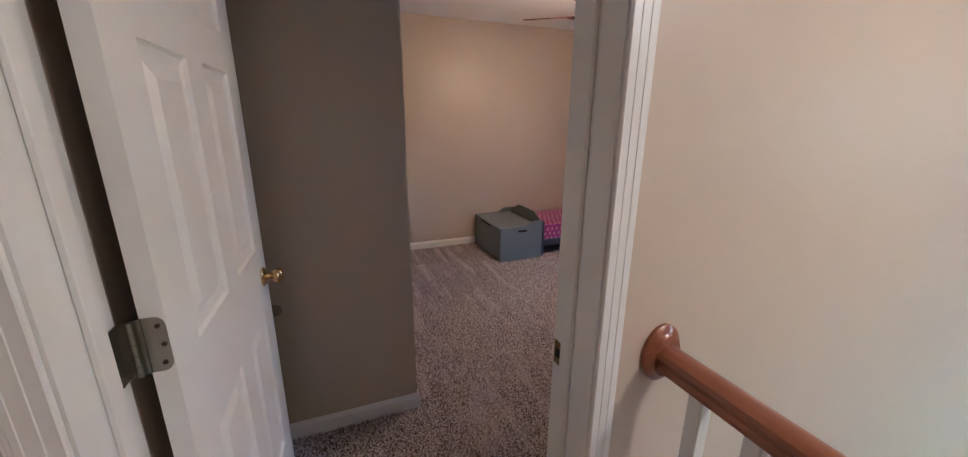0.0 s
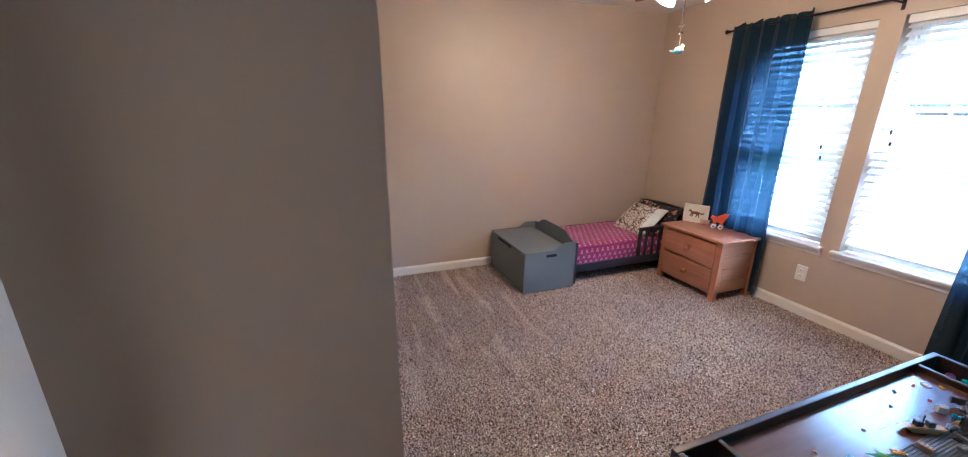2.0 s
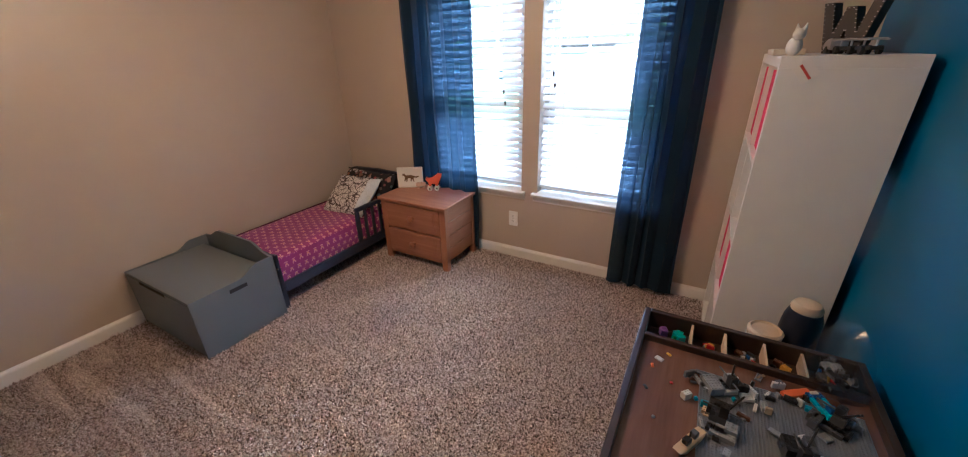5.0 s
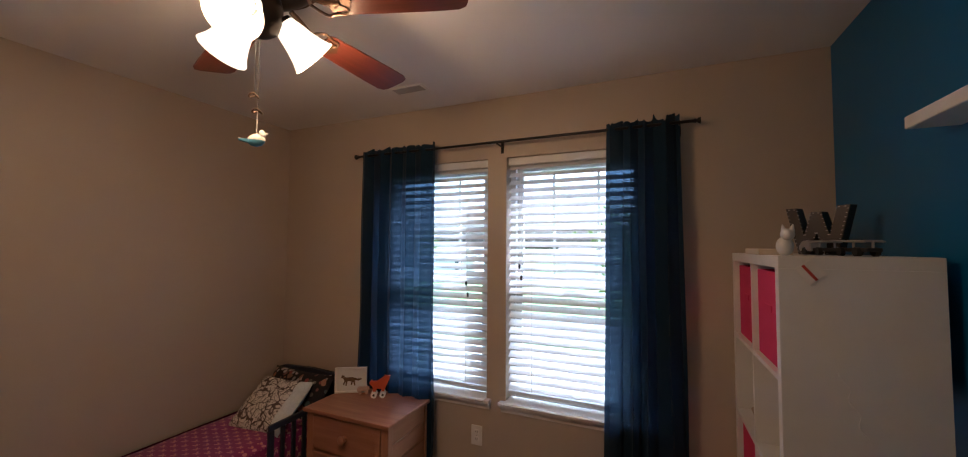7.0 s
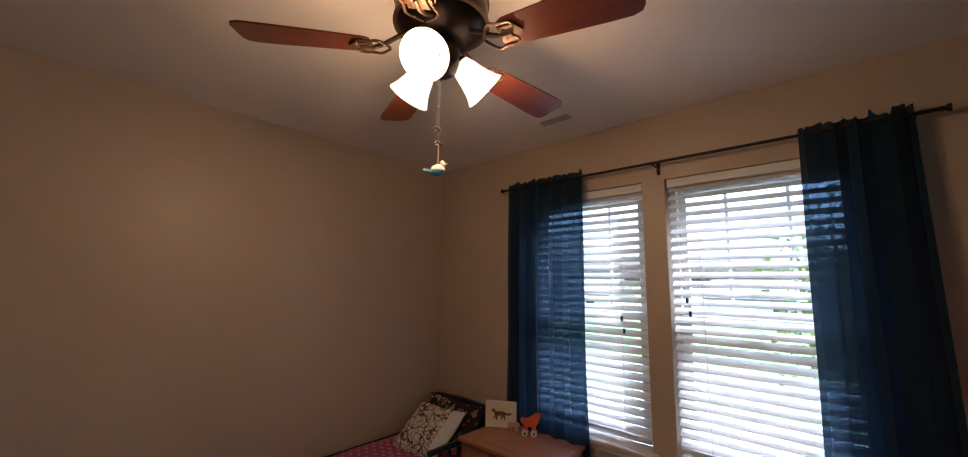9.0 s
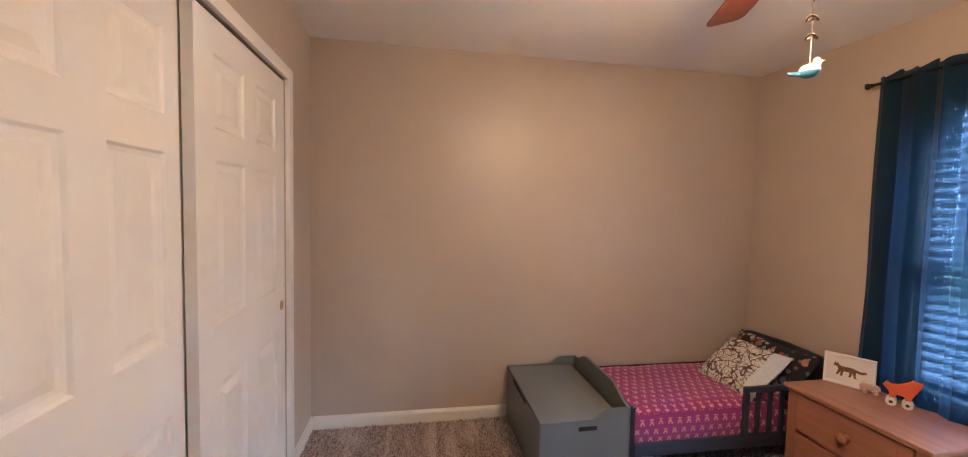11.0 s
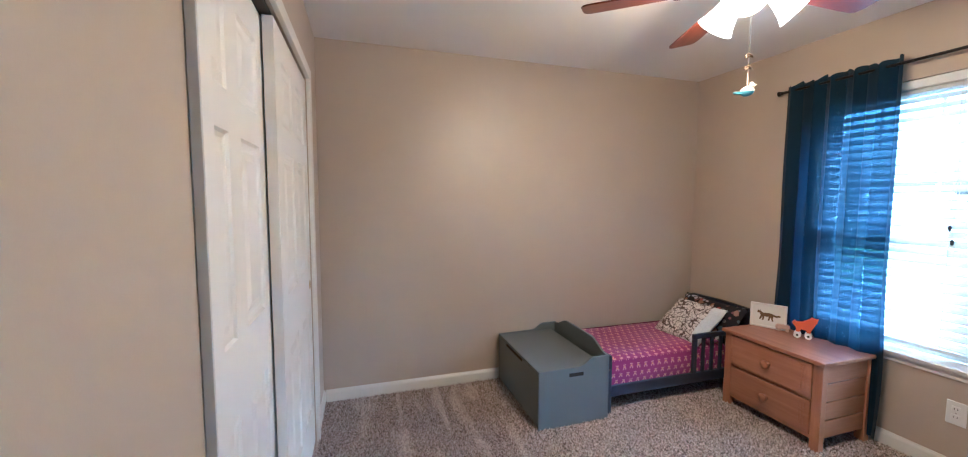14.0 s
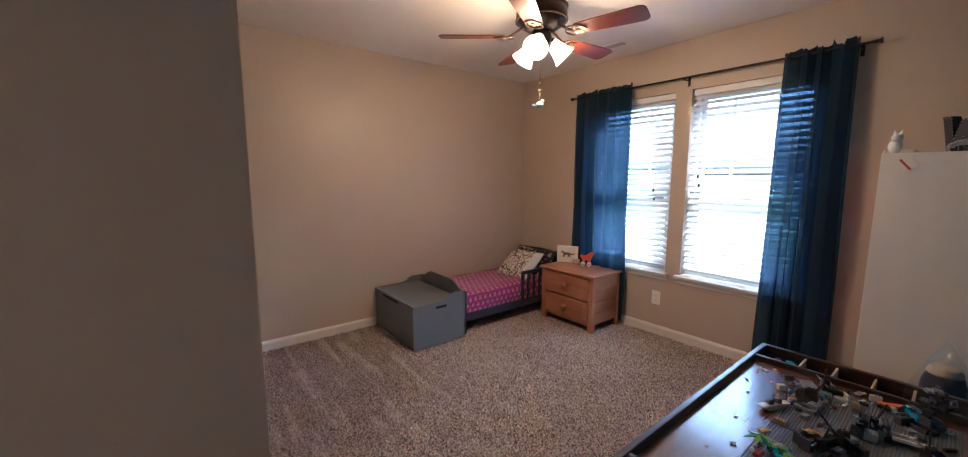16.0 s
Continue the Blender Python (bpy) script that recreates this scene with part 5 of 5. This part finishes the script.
def toy_model(name, label, x, y, z, rz, layers, extras=()):
    """A small built model: stacked blocks, one part a colour, and loose bars or wheels."""
    t = thing(name, (x, y, z), label, "toy model", rz=rz)
    t.scale = (1.22, 1.22, 1.22)
    for colour, bx_, by_, bz, nx, ny, nz in layers:
        bm = bmesh.new()
        brick(bm, bx_ * PITCH, by_ * PITCH, bz * 0.0032, nx, ny, nz)
        part("block", bm, PLASTIC[colour], t)
    for kind, colour, a, b, r in extras:
        bm = rod(bmesh.new(), a, b, r, seg=12)
        part(kind, bm, PLASTIC[colour], t)
    return t


def vehicle(x, y, rz, c1_, c2_, label, long=8):
    lay = [("dark_grey", 0, 0, 2, long, 4, 1), (c1_, 0, 0, 3, 3, 4, 3), (c1_, 3, 0, 3, long - 5, 1, 2), (c1_, 3, 3, 3, long - 5, 1, 2), (c2_, long - 2, 0, 3, 2, 4, 2), (c2_, 1, 1, 6, 2, 2, 3), ("white", long - 1, 1, 5, 1, 2, 1)]
    ex = []
    for wx in (1.2, long - 1.2):
        for wy in (-0.3, 4.3):
            ex.append(("wheel", "black", (wx * PITCH, (wy - 0.35) * PITCH, 0.0075), (wx * PITCH, (wy + 0.35) * PITCH, 0.0075), 0.0075))
    return toy_model("toy_vehicle", label, x, y, PLATE + 0.002, rz, lay, ex)


vehicle(TX0 + 1.00, TY0 + 0.10, 25, "azure", "blue", "blue and azure toy brick vehicle on the baseplate", 9)
vehicle(TX0 + 0.60, TY0 + 0.07, -15, "blue", "azure", "blue toy brick vehicle on the baseplate", 8)
vehicle(TX0 + 0.45, TY0 + 0.30, 35, "teal", "lime", "teal and lime toy brick vehicle", 9)
vehicle(TX0 + 0.27, TY0 + 0.26, -50, "lime", "red", "lime and red toy brick car", 7)
vehicle(TX0 + 0.86, TY0 + 0.10, 100, "white", "dark_grey", "white and grey toy brick ship", 10)


def tower(x, y, rz, cols, label, seed):
    r = random.Random(seed)
    lay = []
    for k in range(8):
        nx, ny = r.randint(2, 6), r.randint(2, 4)
        lay.append((r.choice(cols), r.randint(-3, 4), r.randint(-3, 4), 0, nx, ny, r.choice((3, 6, 9))))
    lay.append((cols[0], 0, 0, 6, 2, 2, 9))
    ex = [("bar", cols[0], (0.01, 0.01, 0.02), (0.01 + r.uniform(-0.04, 0.04), 0.01 + r.uniform(-0.03, 0.03), 0.075), 0.0022), ("bar", "dark_grey", (-0.02, 0.01, 0.035), (0.05, 0.014, 0.04), 0.002)]
    return toy_model("toy_building", label, x, y, PLATE + 0.002, rz, lay, ex)


DK = ["black", "dark_grey", "grey"]
tower(TX0 + 0.80, TY0 + 0.20, 10, DK, "black and grey toy brick fortress", 1)
tower(TX0 + 0.66, TY0 + 0.24, 55, DK, "dark toy brick structure with bars", 2)
tower(TX0 + 0.55, TY0 + 0.28, -15, DK + ["tan"], "dark grey toy brick wreck", 3)
tower(TX0 + 0.98, TY0 + 0.34, 30, DK + ["white"], "black and white toy brick machine", 4)
tower(TX0 + 0.87, TY0 + 0.36, 80, DK + ["white", "tan"], "grey toy brick tower", 5)
tower(TX0 + 0.42, TY0 + 0.14, 5, ["green", "teal", "brown"], "green toy brick island", 6)
tower(TX0 + 0.74, TY0 + 0.08, 33, DK + ["blue"], "dark toy brick base", 7)
tower(TX0 + 1.00, TY0 + 0.10, 61, DK, "black toy brick engine", 8)
# small canoe-like hull on the bare board
hull = thing("toy_boat", (TX0 + 0.70, TY0 + 0.455, BOARD + 0.0005), "tan toy boat with dark crew seats", "toy boat", rz=-28)
part("hull", prism(bmesh.new(), [(0, 0.018), (0.025, 0), (0.085, 0), (0.11, 0.018)], "y", 0, 0.026, 0.002), PLASTIC["tan"], hull)
part("mast", rod(bmesh.new(), (0.05, 0.013, 0.004), (0.05, 0.013, 0.055), 0.002, seg=8), PLASTIC["black"], hull)
part("crew_seat", boxm(0.03, 0.05, 0.005, 0.021, 0.0182, 0.034, 0.002, 1), PLASTIC["black"], hull)
part("crew_seat", boxm(0.062, 0.08, 0.005, 0.021, 0.0182, 0.036, 0.002, 1), PLASTIC["dark_grey"], hull)
# palm-like plant piece
pl = thing("toy_plant", (TX0 + 0.47, TY0 + 0.40, PLATE + 0.002), "green plastic toy palm with spread fronds", "toy plant")
part("stem", rod(bmesh.new(), (0, 0, 0), (0.004, 0, 0.045), 0.003, 0.002, 8), PLASTIC["brown"], pl)
for k in range(6):
    a = k * math.pi / 3
    bm = bmesh.new()
    prism(bm, [(0, -0.002), (0.018, -0.007), (0.042, 0.0), (0.018, 0.007), (0, 0.002)], "z", -0.0008, 0.0008)
    bmesh.ops.rotate(bm, verts=bm.verts, cent=(0, 0, 0), matrix=Matrix.Rotation(a, 3, "Z") @ Matrix.Rotation(radians(22), 3, "Y"))
    bmesh.ops.translate(bm, verts=bm.verts, vec=(0.004, 0, 0.046))
    part("frond", bm, PLASTIC["lime" if k % 2 else "green"], pl)


def loose_brick(x, y, z, colour, nx, ny, nz, rz):
    bm = bmesh.new()
    brick(bm, -nx * PITCH / 2, -ny * PITCH / 2, 0, nx, ny, nz)
    ob = part("toy_brick", bm, PLASTIC[colour])
    ob.matrix_basis = pose(x, y, z, 0, 0, rz)
    return tagged(ob, "small " + colour.replace("_", " ") + " plastic toy brick on the activity table", "toy brick", "loose toy bricks")


for x, y, colour, nx, ny, nz in ((1.00, 0.56, "orange", 2, 1, 1), (1.04, 0.545, "white", 3, 2, 1), (1.075, 0.52, "yellow", 2, 1, 1), (0.90, 0.565, "black", 2, 1, 1), (0.95, 0.50, "red", 1, 1, 1), (0.80, 0.53, "grey", 1, 1, 1), (0.60, 0.50, "tan", 1, 1, 1), (0.33, 0.46, "white", 2, 1, 1), (0.38, 0.50, "tan", 1, 1, 1), (0.45, 0.455, "dark_grey", 2, 2, 1)):
    loose_brick(TX0 + x, TY0 + y, BOARD + 0.0005, colour, nx, ny, nz, toy_rng.uniform(0, 90))
for k in range(34):
    colour = toy_rng.choice(["black", "dark_grey", "grey", "white", "black", "blue", "red", "tan", "yellow", "brown"])
    loose_brick(TX0 + toy_rng.uniform(0.30, 1.04), TY0 + toy_rng.uniform(0.06, 0.42), PLATE + 0.002, colour, toy_rng.randint(1, 4), toy_rng.randint(1, 3), toy_rng.choice((1, 3, 3)), toy_rng.uniform(0, 180))
for k in range(40):
    colour = toy_rng.choice(["white", "grey", "grey", "tan", "black", "dark_grey", "white", "azure"])
    loose_brick(TX0 + toy_rng.uniform(0.86, 1.09), TY0 + toy_rng.uniform(0.16, 0.46), PLATE + 0.002 + 0.004 * (k % 3), colour, toy_rng.randint(1, 4), toy_rng.randint(1, 2), toy_rng.choice((1, 3, 6)), toy_rng.uniform(0, 180))
TRAY = TZ - 0.0645
for k in range(44):
    x = toy_rng.uniform(0.04, 0.125) if k % 4 == 0 else toy_rng.uniform(TW - 0.125, TW - 0.04)
    band = toy_rng.choice(((0.03, 0.14), (0.165, 0.24), (0.265, 0.35), (0.375, 0.45), (0.475, 0.59)))
    colour = toy_rng.choice(["black", "dark_grey", "white", "red", "yellow", "blue", "brown", "tan", "grey"]) if band[0] < 0.45 else toy_rng.choice(["purple", "teal", "green", "dark_grey"])
    loose_brick(TX0 + x, TY0 + toy_rng.uniform(band[0] + 0.012, band[1] - 0.012), TRAY, colour, toy_rng.randint(1, 3), toy_rng.randint(1, 2), toy_rng.choice((3, 6, 9)), toy_rng.uniform(0, 180))
for x, y, z, col, nx, ny, nz, rz in ((TW - 0.055, 0.55, TRAY + 0.03, "purple", 3, 3, 8, 20), (TW - 0.10, 0.57, TRAY + 0.029, "purple", 3, 2, 6, 60), (TW - 0.075, 0.50, TRAY + 0.029, "teal", 5, 3, 12, 35)):
    loose_brick(TX0 + x, TY0 + y, z - 0.03, col, nx, ny, nz, rz)
bar = part("toy_brick_separator", boxm(-0.04, 0.04, -0.012, 0.012, 0, 0.012, 0.003), PLASTIC["orange"], None)
bar.matrix_basis = pose(TX0 + 1.06, TY0 + 0.19, PLATE + 0.003, 0, 0, -55)
tagged(bar, "orange plastic brick separator on the table", "toy tool")

# clear bag with dark pieces
bag = thing("plastic_bag", (2.405, 1.20, TZ - 0.004), "crumpled clear plastic bag of black and grey toy pieces", "plastic bag", rz=12)
bm = bmesh.new()
rings = []
for j in range(15):
    v = j / 14
    wide, thick = 0.098 * (1 - 0.35 * v * v), 0.080 * (1 - v) ** 0.6 + 0.006
    ring = []
    for i in range(28):
        a = 2 * math.pi * i / 28
        q = Vector((wide * math.cos(a), thick * math.sin(a), 0.205 * v * (0.86 + 0.14 * math.cos(a - 2.2) ** 2)))
        crease = 0.012 * noise.noise(q * 22) + 0.005 * noise.noise(q * 60)
        ring.append(bm.verts.new((q.x * (1 + crease * 4), q.y * (1 + crease * 4), max(0.0, q.z + (crease if j else 0)))))
    rings.append(ring)
for a, b in zip(rings, rings[1:]):
    for i in range(28):
        bm.faces.new((a[i], a[(i + 1) % 28], b[(i + 1) % 28], b[i]))
bm.faces.new(rings[0])
part("film", bm, CLEARBAG, bag)
for k in range(22):
    bm = bmesh.new()
    brick(bm, toy_rng.uniform(-0.065, 0.035), toy_rng.uniform(-0.045, 0.02), 0.004 + 0.010 * (k % 5), toy_rng.randint(1, 4), toy_rng.randint(1, 3), 3)
    bmesh.ops.rotate(bm, verts=bm.verts, cent=(0, 0, 0.02), matrix=Matrix.Rotation(toy_rng.uniform(-0.4, 0.4), 3, "Z"))
    part("toy_piece", bm, PLASTIC[("black", "dark_grey", "grey", "black")[k % 4]], bag)

# floor things between table and shelf
NAVYPL = plain("navy_plastic", (0.010, 0.016, 0.035), 0.35)
hum = thing("waste_bin", (2.828, 1.200, 0), "dark navy rounded bin with a cream lid on the carpet", "waste bin")
part("body", lathe(bmesh.new(), [(0, 0), (0.05, 0), (0.06, 0.02), (0.066, 0.25), (0.066, 0.50), (0.062, 0.56), (0.052, 0.595), (0.0, 0.60)]), NAVYPL, hum, smooth=True)
part("lid", lathe(bmesh.new(), [(0.0, 0.60), (0.050, 0.596), (0.052, 0.606), (0.042, 0.625), (0.022, 0.633), (0.0, 0.635)]), plain("cream_lid", (0.55, 0.48, 0.38), 0.6), hum, "rounded cream lid", True)
bk = thing("basket", (2.762, 1.313, 0), "pale striped woven basket on the carpet", "basket")
part("body", lathe(bmesh.new(), [(0, 0), (0.045, 0), (0.052, 0.50), (0.048, 0.50), (0.041, 0.01), (0, 0.01)]), plain("pale_rattan", (0.50, 0.42, 0.31), 0.8), bk, smooth=True)
for k in range(16):
    a = 2 * math.pi * k / 16
    part("stave", rod(bmesh.new(), (0.046 * math.cos(a), 0.046 * math.sin(a), 0.002), (0.053 * math.cos(a), 0.053 * math.sin(a), 0.50), 0.005, seg=6), LIGHTWOOD, bk)
part("rim", lathe(bmesh.new(), [(0.047, 0.495), (0.058, 0.495), (0.060, 0.507), (0.052, 0.515), (0.046, 0.507)]), LIGHTWOOD, bk, smooth=True)

# ---- landing: handrail and balusters ----
hr = thing("stair_railing", (0.940, YH, 0.032), "stained oak handrail with white balusters on the landing", "railing")
prof = [(-0.028, 0.0), (0.028, 0.0), (0.030, 0.010), (0.024, 0.018), (0.026, 0.028), (0.033, 0.036), (0.031, 0.050), (0.018, 0.060), (0, 0.063), (-0.018, 0.060), (-0.031, 0.050), (-0.033, 0.036), (-0.026, 0.028), (-0.024, 0.018), (-0.030, 0.010)]
rail = part("handrail", prism(bmesh.new(), [(0.88 * x, 0.9 * z + 0.876) for x, z in prof], "y", -1.5, -0.018), OAKRAIL, hr, smooth=True)
part("rosette", lathe(bmesh.new(), [(0, 0), (0.062, 0), (0.062, 0.008), (0.056, 0.014), (0.050, 0.016), (0.044, 0.024), (0, 0.024)], Matrix.Translation((0, -0.0005, 0.905)) @ Matrix.Rotation(radians(90), 4, "X") @ Matrix.Diagonal((0.85, 1.15, 1, 1)), 32), OAKRAIL, hr, "round stained oak wall rosette", True)
for k in range(12):
    y = -0.118 - 0.118 * k
    bm = boxm(-0.017, 0.017, y - 0.017, y + 0.017, -0.032, 0.18, 0.003, 1)
    box(bm, -0.017, 0.017, y - 0.017, y + 0.017, 0.70, 0.872, 0.003, 1)
    lathe(bm, [(0.016, 0.18), (0.012, 0.20), (0.017, 0.22), (0.012, 0.24), (0.016, 0.36), (0.012, 0.62), (0.016, 0.66), (0.012, 0.68), (0.016, 0.70)], Matrix.Translation((0, y, 0)), 12)
    part("baluster", bm, TRIM, hr, "white turned baluster")
# assumed fixture for the added landing lamp, never in view
lamp = thing("hall_ceiling_light", (1.75, -0.5, H), "round frosted ceiling light added out of view on the landing", "ceiling light")
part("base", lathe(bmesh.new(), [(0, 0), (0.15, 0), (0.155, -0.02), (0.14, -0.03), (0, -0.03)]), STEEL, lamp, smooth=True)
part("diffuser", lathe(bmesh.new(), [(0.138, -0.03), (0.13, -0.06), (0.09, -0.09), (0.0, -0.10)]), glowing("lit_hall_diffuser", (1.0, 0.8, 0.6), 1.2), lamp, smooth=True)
# assumed window in the added opening, sized for the daylight on the landing
hw_ = thing("window_3", (4.26, -0.8, 1.0), "white framed stairwell window added out of view", "window", kind="structure")
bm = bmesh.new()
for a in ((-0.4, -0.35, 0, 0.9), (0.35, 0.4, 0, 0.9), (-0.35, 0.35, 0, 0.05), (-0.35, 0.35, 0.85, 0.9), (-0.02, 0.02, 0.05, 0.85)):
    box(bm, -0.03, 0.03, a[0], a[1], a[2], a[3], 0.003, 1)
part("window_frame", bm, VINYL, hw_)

# ---- outdoors, seen through the blinds ----
GRASS = plain("lawn_grass", (0.10, 0.15, 0.05), 0.95, var=0.35, coarse=0.4, fine=8, bump=0.3)
ASPHALT = plain("asphalt", (0.11, 0.11, 0.11), 0.9, var=0.15, coarse=0.5, fine=30)
CONCRETE = plain("pale_concrete", (0.42, 0.41, 0.38), 0.85, var=0.1, coarse=0.6, fine=30)
GZ = -2.95
structure("ground", boxm(-400, 900, -600, 600, GZ - 0.5, GZ), GRASS, "green lawn reaching the horizon", "ground")
structure("road", boxm(19, 26, -300, 300, GZ, GZ + 0.02), ASPHALT, "grey asphalt street", "road")
structure("pavement", boxm(16.5, 18, -300, 300, GZ, GZ + 0.06), CONCRETE, "pale concrete pavement", "pavement")
structure("driveway", boxm(4.6, 16.5, 3.2, 9.4, GZ, GZ + 0.05), CONCRETE, "pale concrete driveway", "driveway")
SIDING = plain("pale_siding", (0.55, 0.54, 0.50), 0.7, var=0.06, coarse=0.8, fine=20)
ROOFING = plain("grey_shingle_roof", (0.13, 0.125, 0.12), 0.9, var=0.25, coarse=1, fine=14, bump=0.4)
DARKGLASS = plain("dark_house_glass", (0.03, 0.035, 0.04), 0.08, bump=0.0)


def house(x, y, w, d, rz, label):
    h = thing("house", (x, y, GZ), label, "house", "houses across the street", rz=rz)
    part("wall", boxm(-d / 2, d / 2, -w / 2, w / 2, 0, 3.0), SIDING, h)
    part("roof", prism(bmesh.new(), [(-d / 2 - 0.4, 2.9), (d / 2 + 0.4, 2.9), (d / 2 + 0.4, 3.05), (0, 5.2), (-d / 2 - 0.4, 3.05)], "y", -w / 2 - 0.4, w / 2 + 0.4), ROOFING, h)
    for yy in (-w * 0.32, w * 0.05):
        wd = part("window", boxm(-d / 2 - 0.06, -d / 2, yy - 0.7, yy + 0.7, 1.0, 2.4), VINYL, h)
        part("pane", boxm(-d / 2 - 0.08, -d / 2 - 0.06, yy - 0.6, yy + 0.6, 1.1, 2.3), DARKGLASS, wd)
    part("garage_door", boxm(-d / 2 - 0.05, -d / 2, w * 0.18, w * 0.42, 0, 2.3), VINYL, h)


house(56, -18, 14, 9, 0, "pale house with a grey gabled roof")
house(57, 6, 15, 9, 0, "pale single-storey house with garage")
house(56, 32, 14, 9, 0, "pale house across the street")
LEAF = plain("sunlit_leaves", (0.11, 0.17, 0.02), 0.7, var=0.5, coarse=1.2, fine=12)
BARK = plain("tree_bark", (0.12, 0.09, 0.06), 0.9, var=0.3, fine=25, bump=0.6)


def tree(x, y, height, spread, seed):
    r = random.Random(seed)
    t = thing("tree", (x, y, GZ), "broadleaf street tree with sunlit yellow-green crown", "tree", "street trees")
    bm = tube(bmesh.new(), [(0, 0, 0), (0.05, 0.02, height * 0.25), (-0.04, 0.05, height * 0.5), (0, 0, height * 0.8)], 0.10, 8)
    tips = []
    for k in range(9):
        a, e = r.uniform(0, 6.28), r.uniform(0.4, 1.0)
        z0 = height * r.uniform(0.3, 0.65)
        q = Vector((math.cos(a) * spread * e * 0.8, math.sin(a) * spread * e * 0.8, z0 + height * r.uniform(0.12, 0.3)))
        tube(bm, [(0, 0, z0), q * 0.5 + Vector((0, 0, z0 * 0.5)), q], 0.035, 6)
        tips.append(q)
    part("trunk", bm, BARK, t, smooth=True)
    tips += [Vector((0, 0, height * 0.9)), Vector((0, 0, height * 0.75))]
    n = 2600
    vs, fs_ = [], []
    for i in range(n):
        c = r.choice(tips) + Vector((r.gauss(0, 0.30), r.gauss(0, 0.30), r.gauss(0, 0.26))) * spread
        q = Euler((r.uniform(0, 6.3), r.uniform(0, 6.3), r.uniform(0, 6.3))).to_matrix()
        s = r.uniform(0.07, 0.16)
        b0 = len(vs)
        vs += [c + q @ Vector(p) * s for p in ((-1, 0, 0), (0, -0.5, 0.1), (1, 0, 0), (0, 0.5, 0.1))]
        fs_.append((b0, b0 + 1, b0 + 2, b0 + 3))
    me = bpy.data.meshes.new("crown")
    me.from_pydata(vs, [], fs_)
    me.materials.append(LEAF)
    o = new("crown", me)
    o.parent = t


tree(13.0, 0.9, 6.2, 1.9, 1)
tree(15.2, -5.2, 6.6, 2.3, 2)
tree(46.0, 30.0, 6.0, 2.2, 3)
tree(44.0, -16.0, 5.5, 2.0, 4)

# ---- carpet pile ----


def carpet_pile(x0, x1, y0, y1, step, seed):
    g = np.random.default_rng(seed)
    nx, ny = int((x1 - x0) / step), int((y1 - y0) / step)
    gx, gy = np.meshgrid(np.arange(nx), np.arange(ny))
    n = nx * ny
    cx = x0 + (gx.ravel() + 0.5 + g.uniform(-0.45, 0.45, n)) * step
    cy = y0 + (gy.ravel() + 0.5 + g.uniform(-0.45, 0.45, n)) * step
    lean = g.uniform(0, 2 * np.pi, n)
    far = g.uniform(0.002, 0.013, n)
    # vacuum strokes lay the pile over in broad stripes
    stripe = np.sin(cx * 9.0 + cy * 14.0 + 1.5 * np.sin(cy * 3.0)) > 0.55
    cell = g.uniform(0.25, 1.0, (400, 400))
    clump = cell[(cy / 0.011).astype(int) % 400, (cx / 0.011).astype(int) % 400]
    tall = (0.004 + 0.020 * clump * g.uniform(0.6, 1.0, n)) * np.where(stripe, 0.8, 1.0)
    r = step * g.uniform(0.45, 0.7, n)
    a0 = g.uniform(0, 2 * np.pi, n)
    v = np.empty((n, 4, 3))
    for k in range(3):
        v[:, k, 0], v[:, k, 1], v[:, k, 2] = cx + r * np.cos(a0 + k * 2.0944), cy + r * np.sin(a0 + k * 2.0944), 0.0004
    v[:, 3, 0], v[:, 3, 1], v[:, 3, 2] = cx + far * np.cos(lean), cy + far * np.sin(lean), tall
    base = np.arange(n)[:, None] * 4
    f = np.concatenate([base + np.array([[0, 1, 3]]), base + np.array([[1, 2, 3]]), base + np.array([[2, 0, 3]])], axis=1).reshape(-1, 3)
    me = bpy.data.meshes.new("carpet_pile")
    me.vertices.add(n * 4)
    me.vertices.foreach_set("co", v.ravel())
    me.loops.add(f.size)
    me.loops.foreach_set("vertex_index", f.ravel().astype(np.int32))
    me.polygons.add(len(f))
    me.polygons.foreach_set("loop_start", np.arange(0, f.size, 3, dtype=np.int32))
    me.update(calc_edges=True)
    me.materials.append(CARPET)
    ob = new("carpet_pile", me)
    return tagged(ob, "short twisted beige carpet pile with vacuum streaks", "carpet", kind="stuff")


carpet_pile(XC + 0.014, XE - 0.014, YS + 0.014, YN - 0.014, 0.0098, 4)
carpet_pile(-0.09, XC + 0.014, YS + 0.002, CORNER - 0.014, 0.0105, 5)
carpet_pile(-0.06, 0.74, YH - 0.2, YS + 0.002, 0.0115, 6)
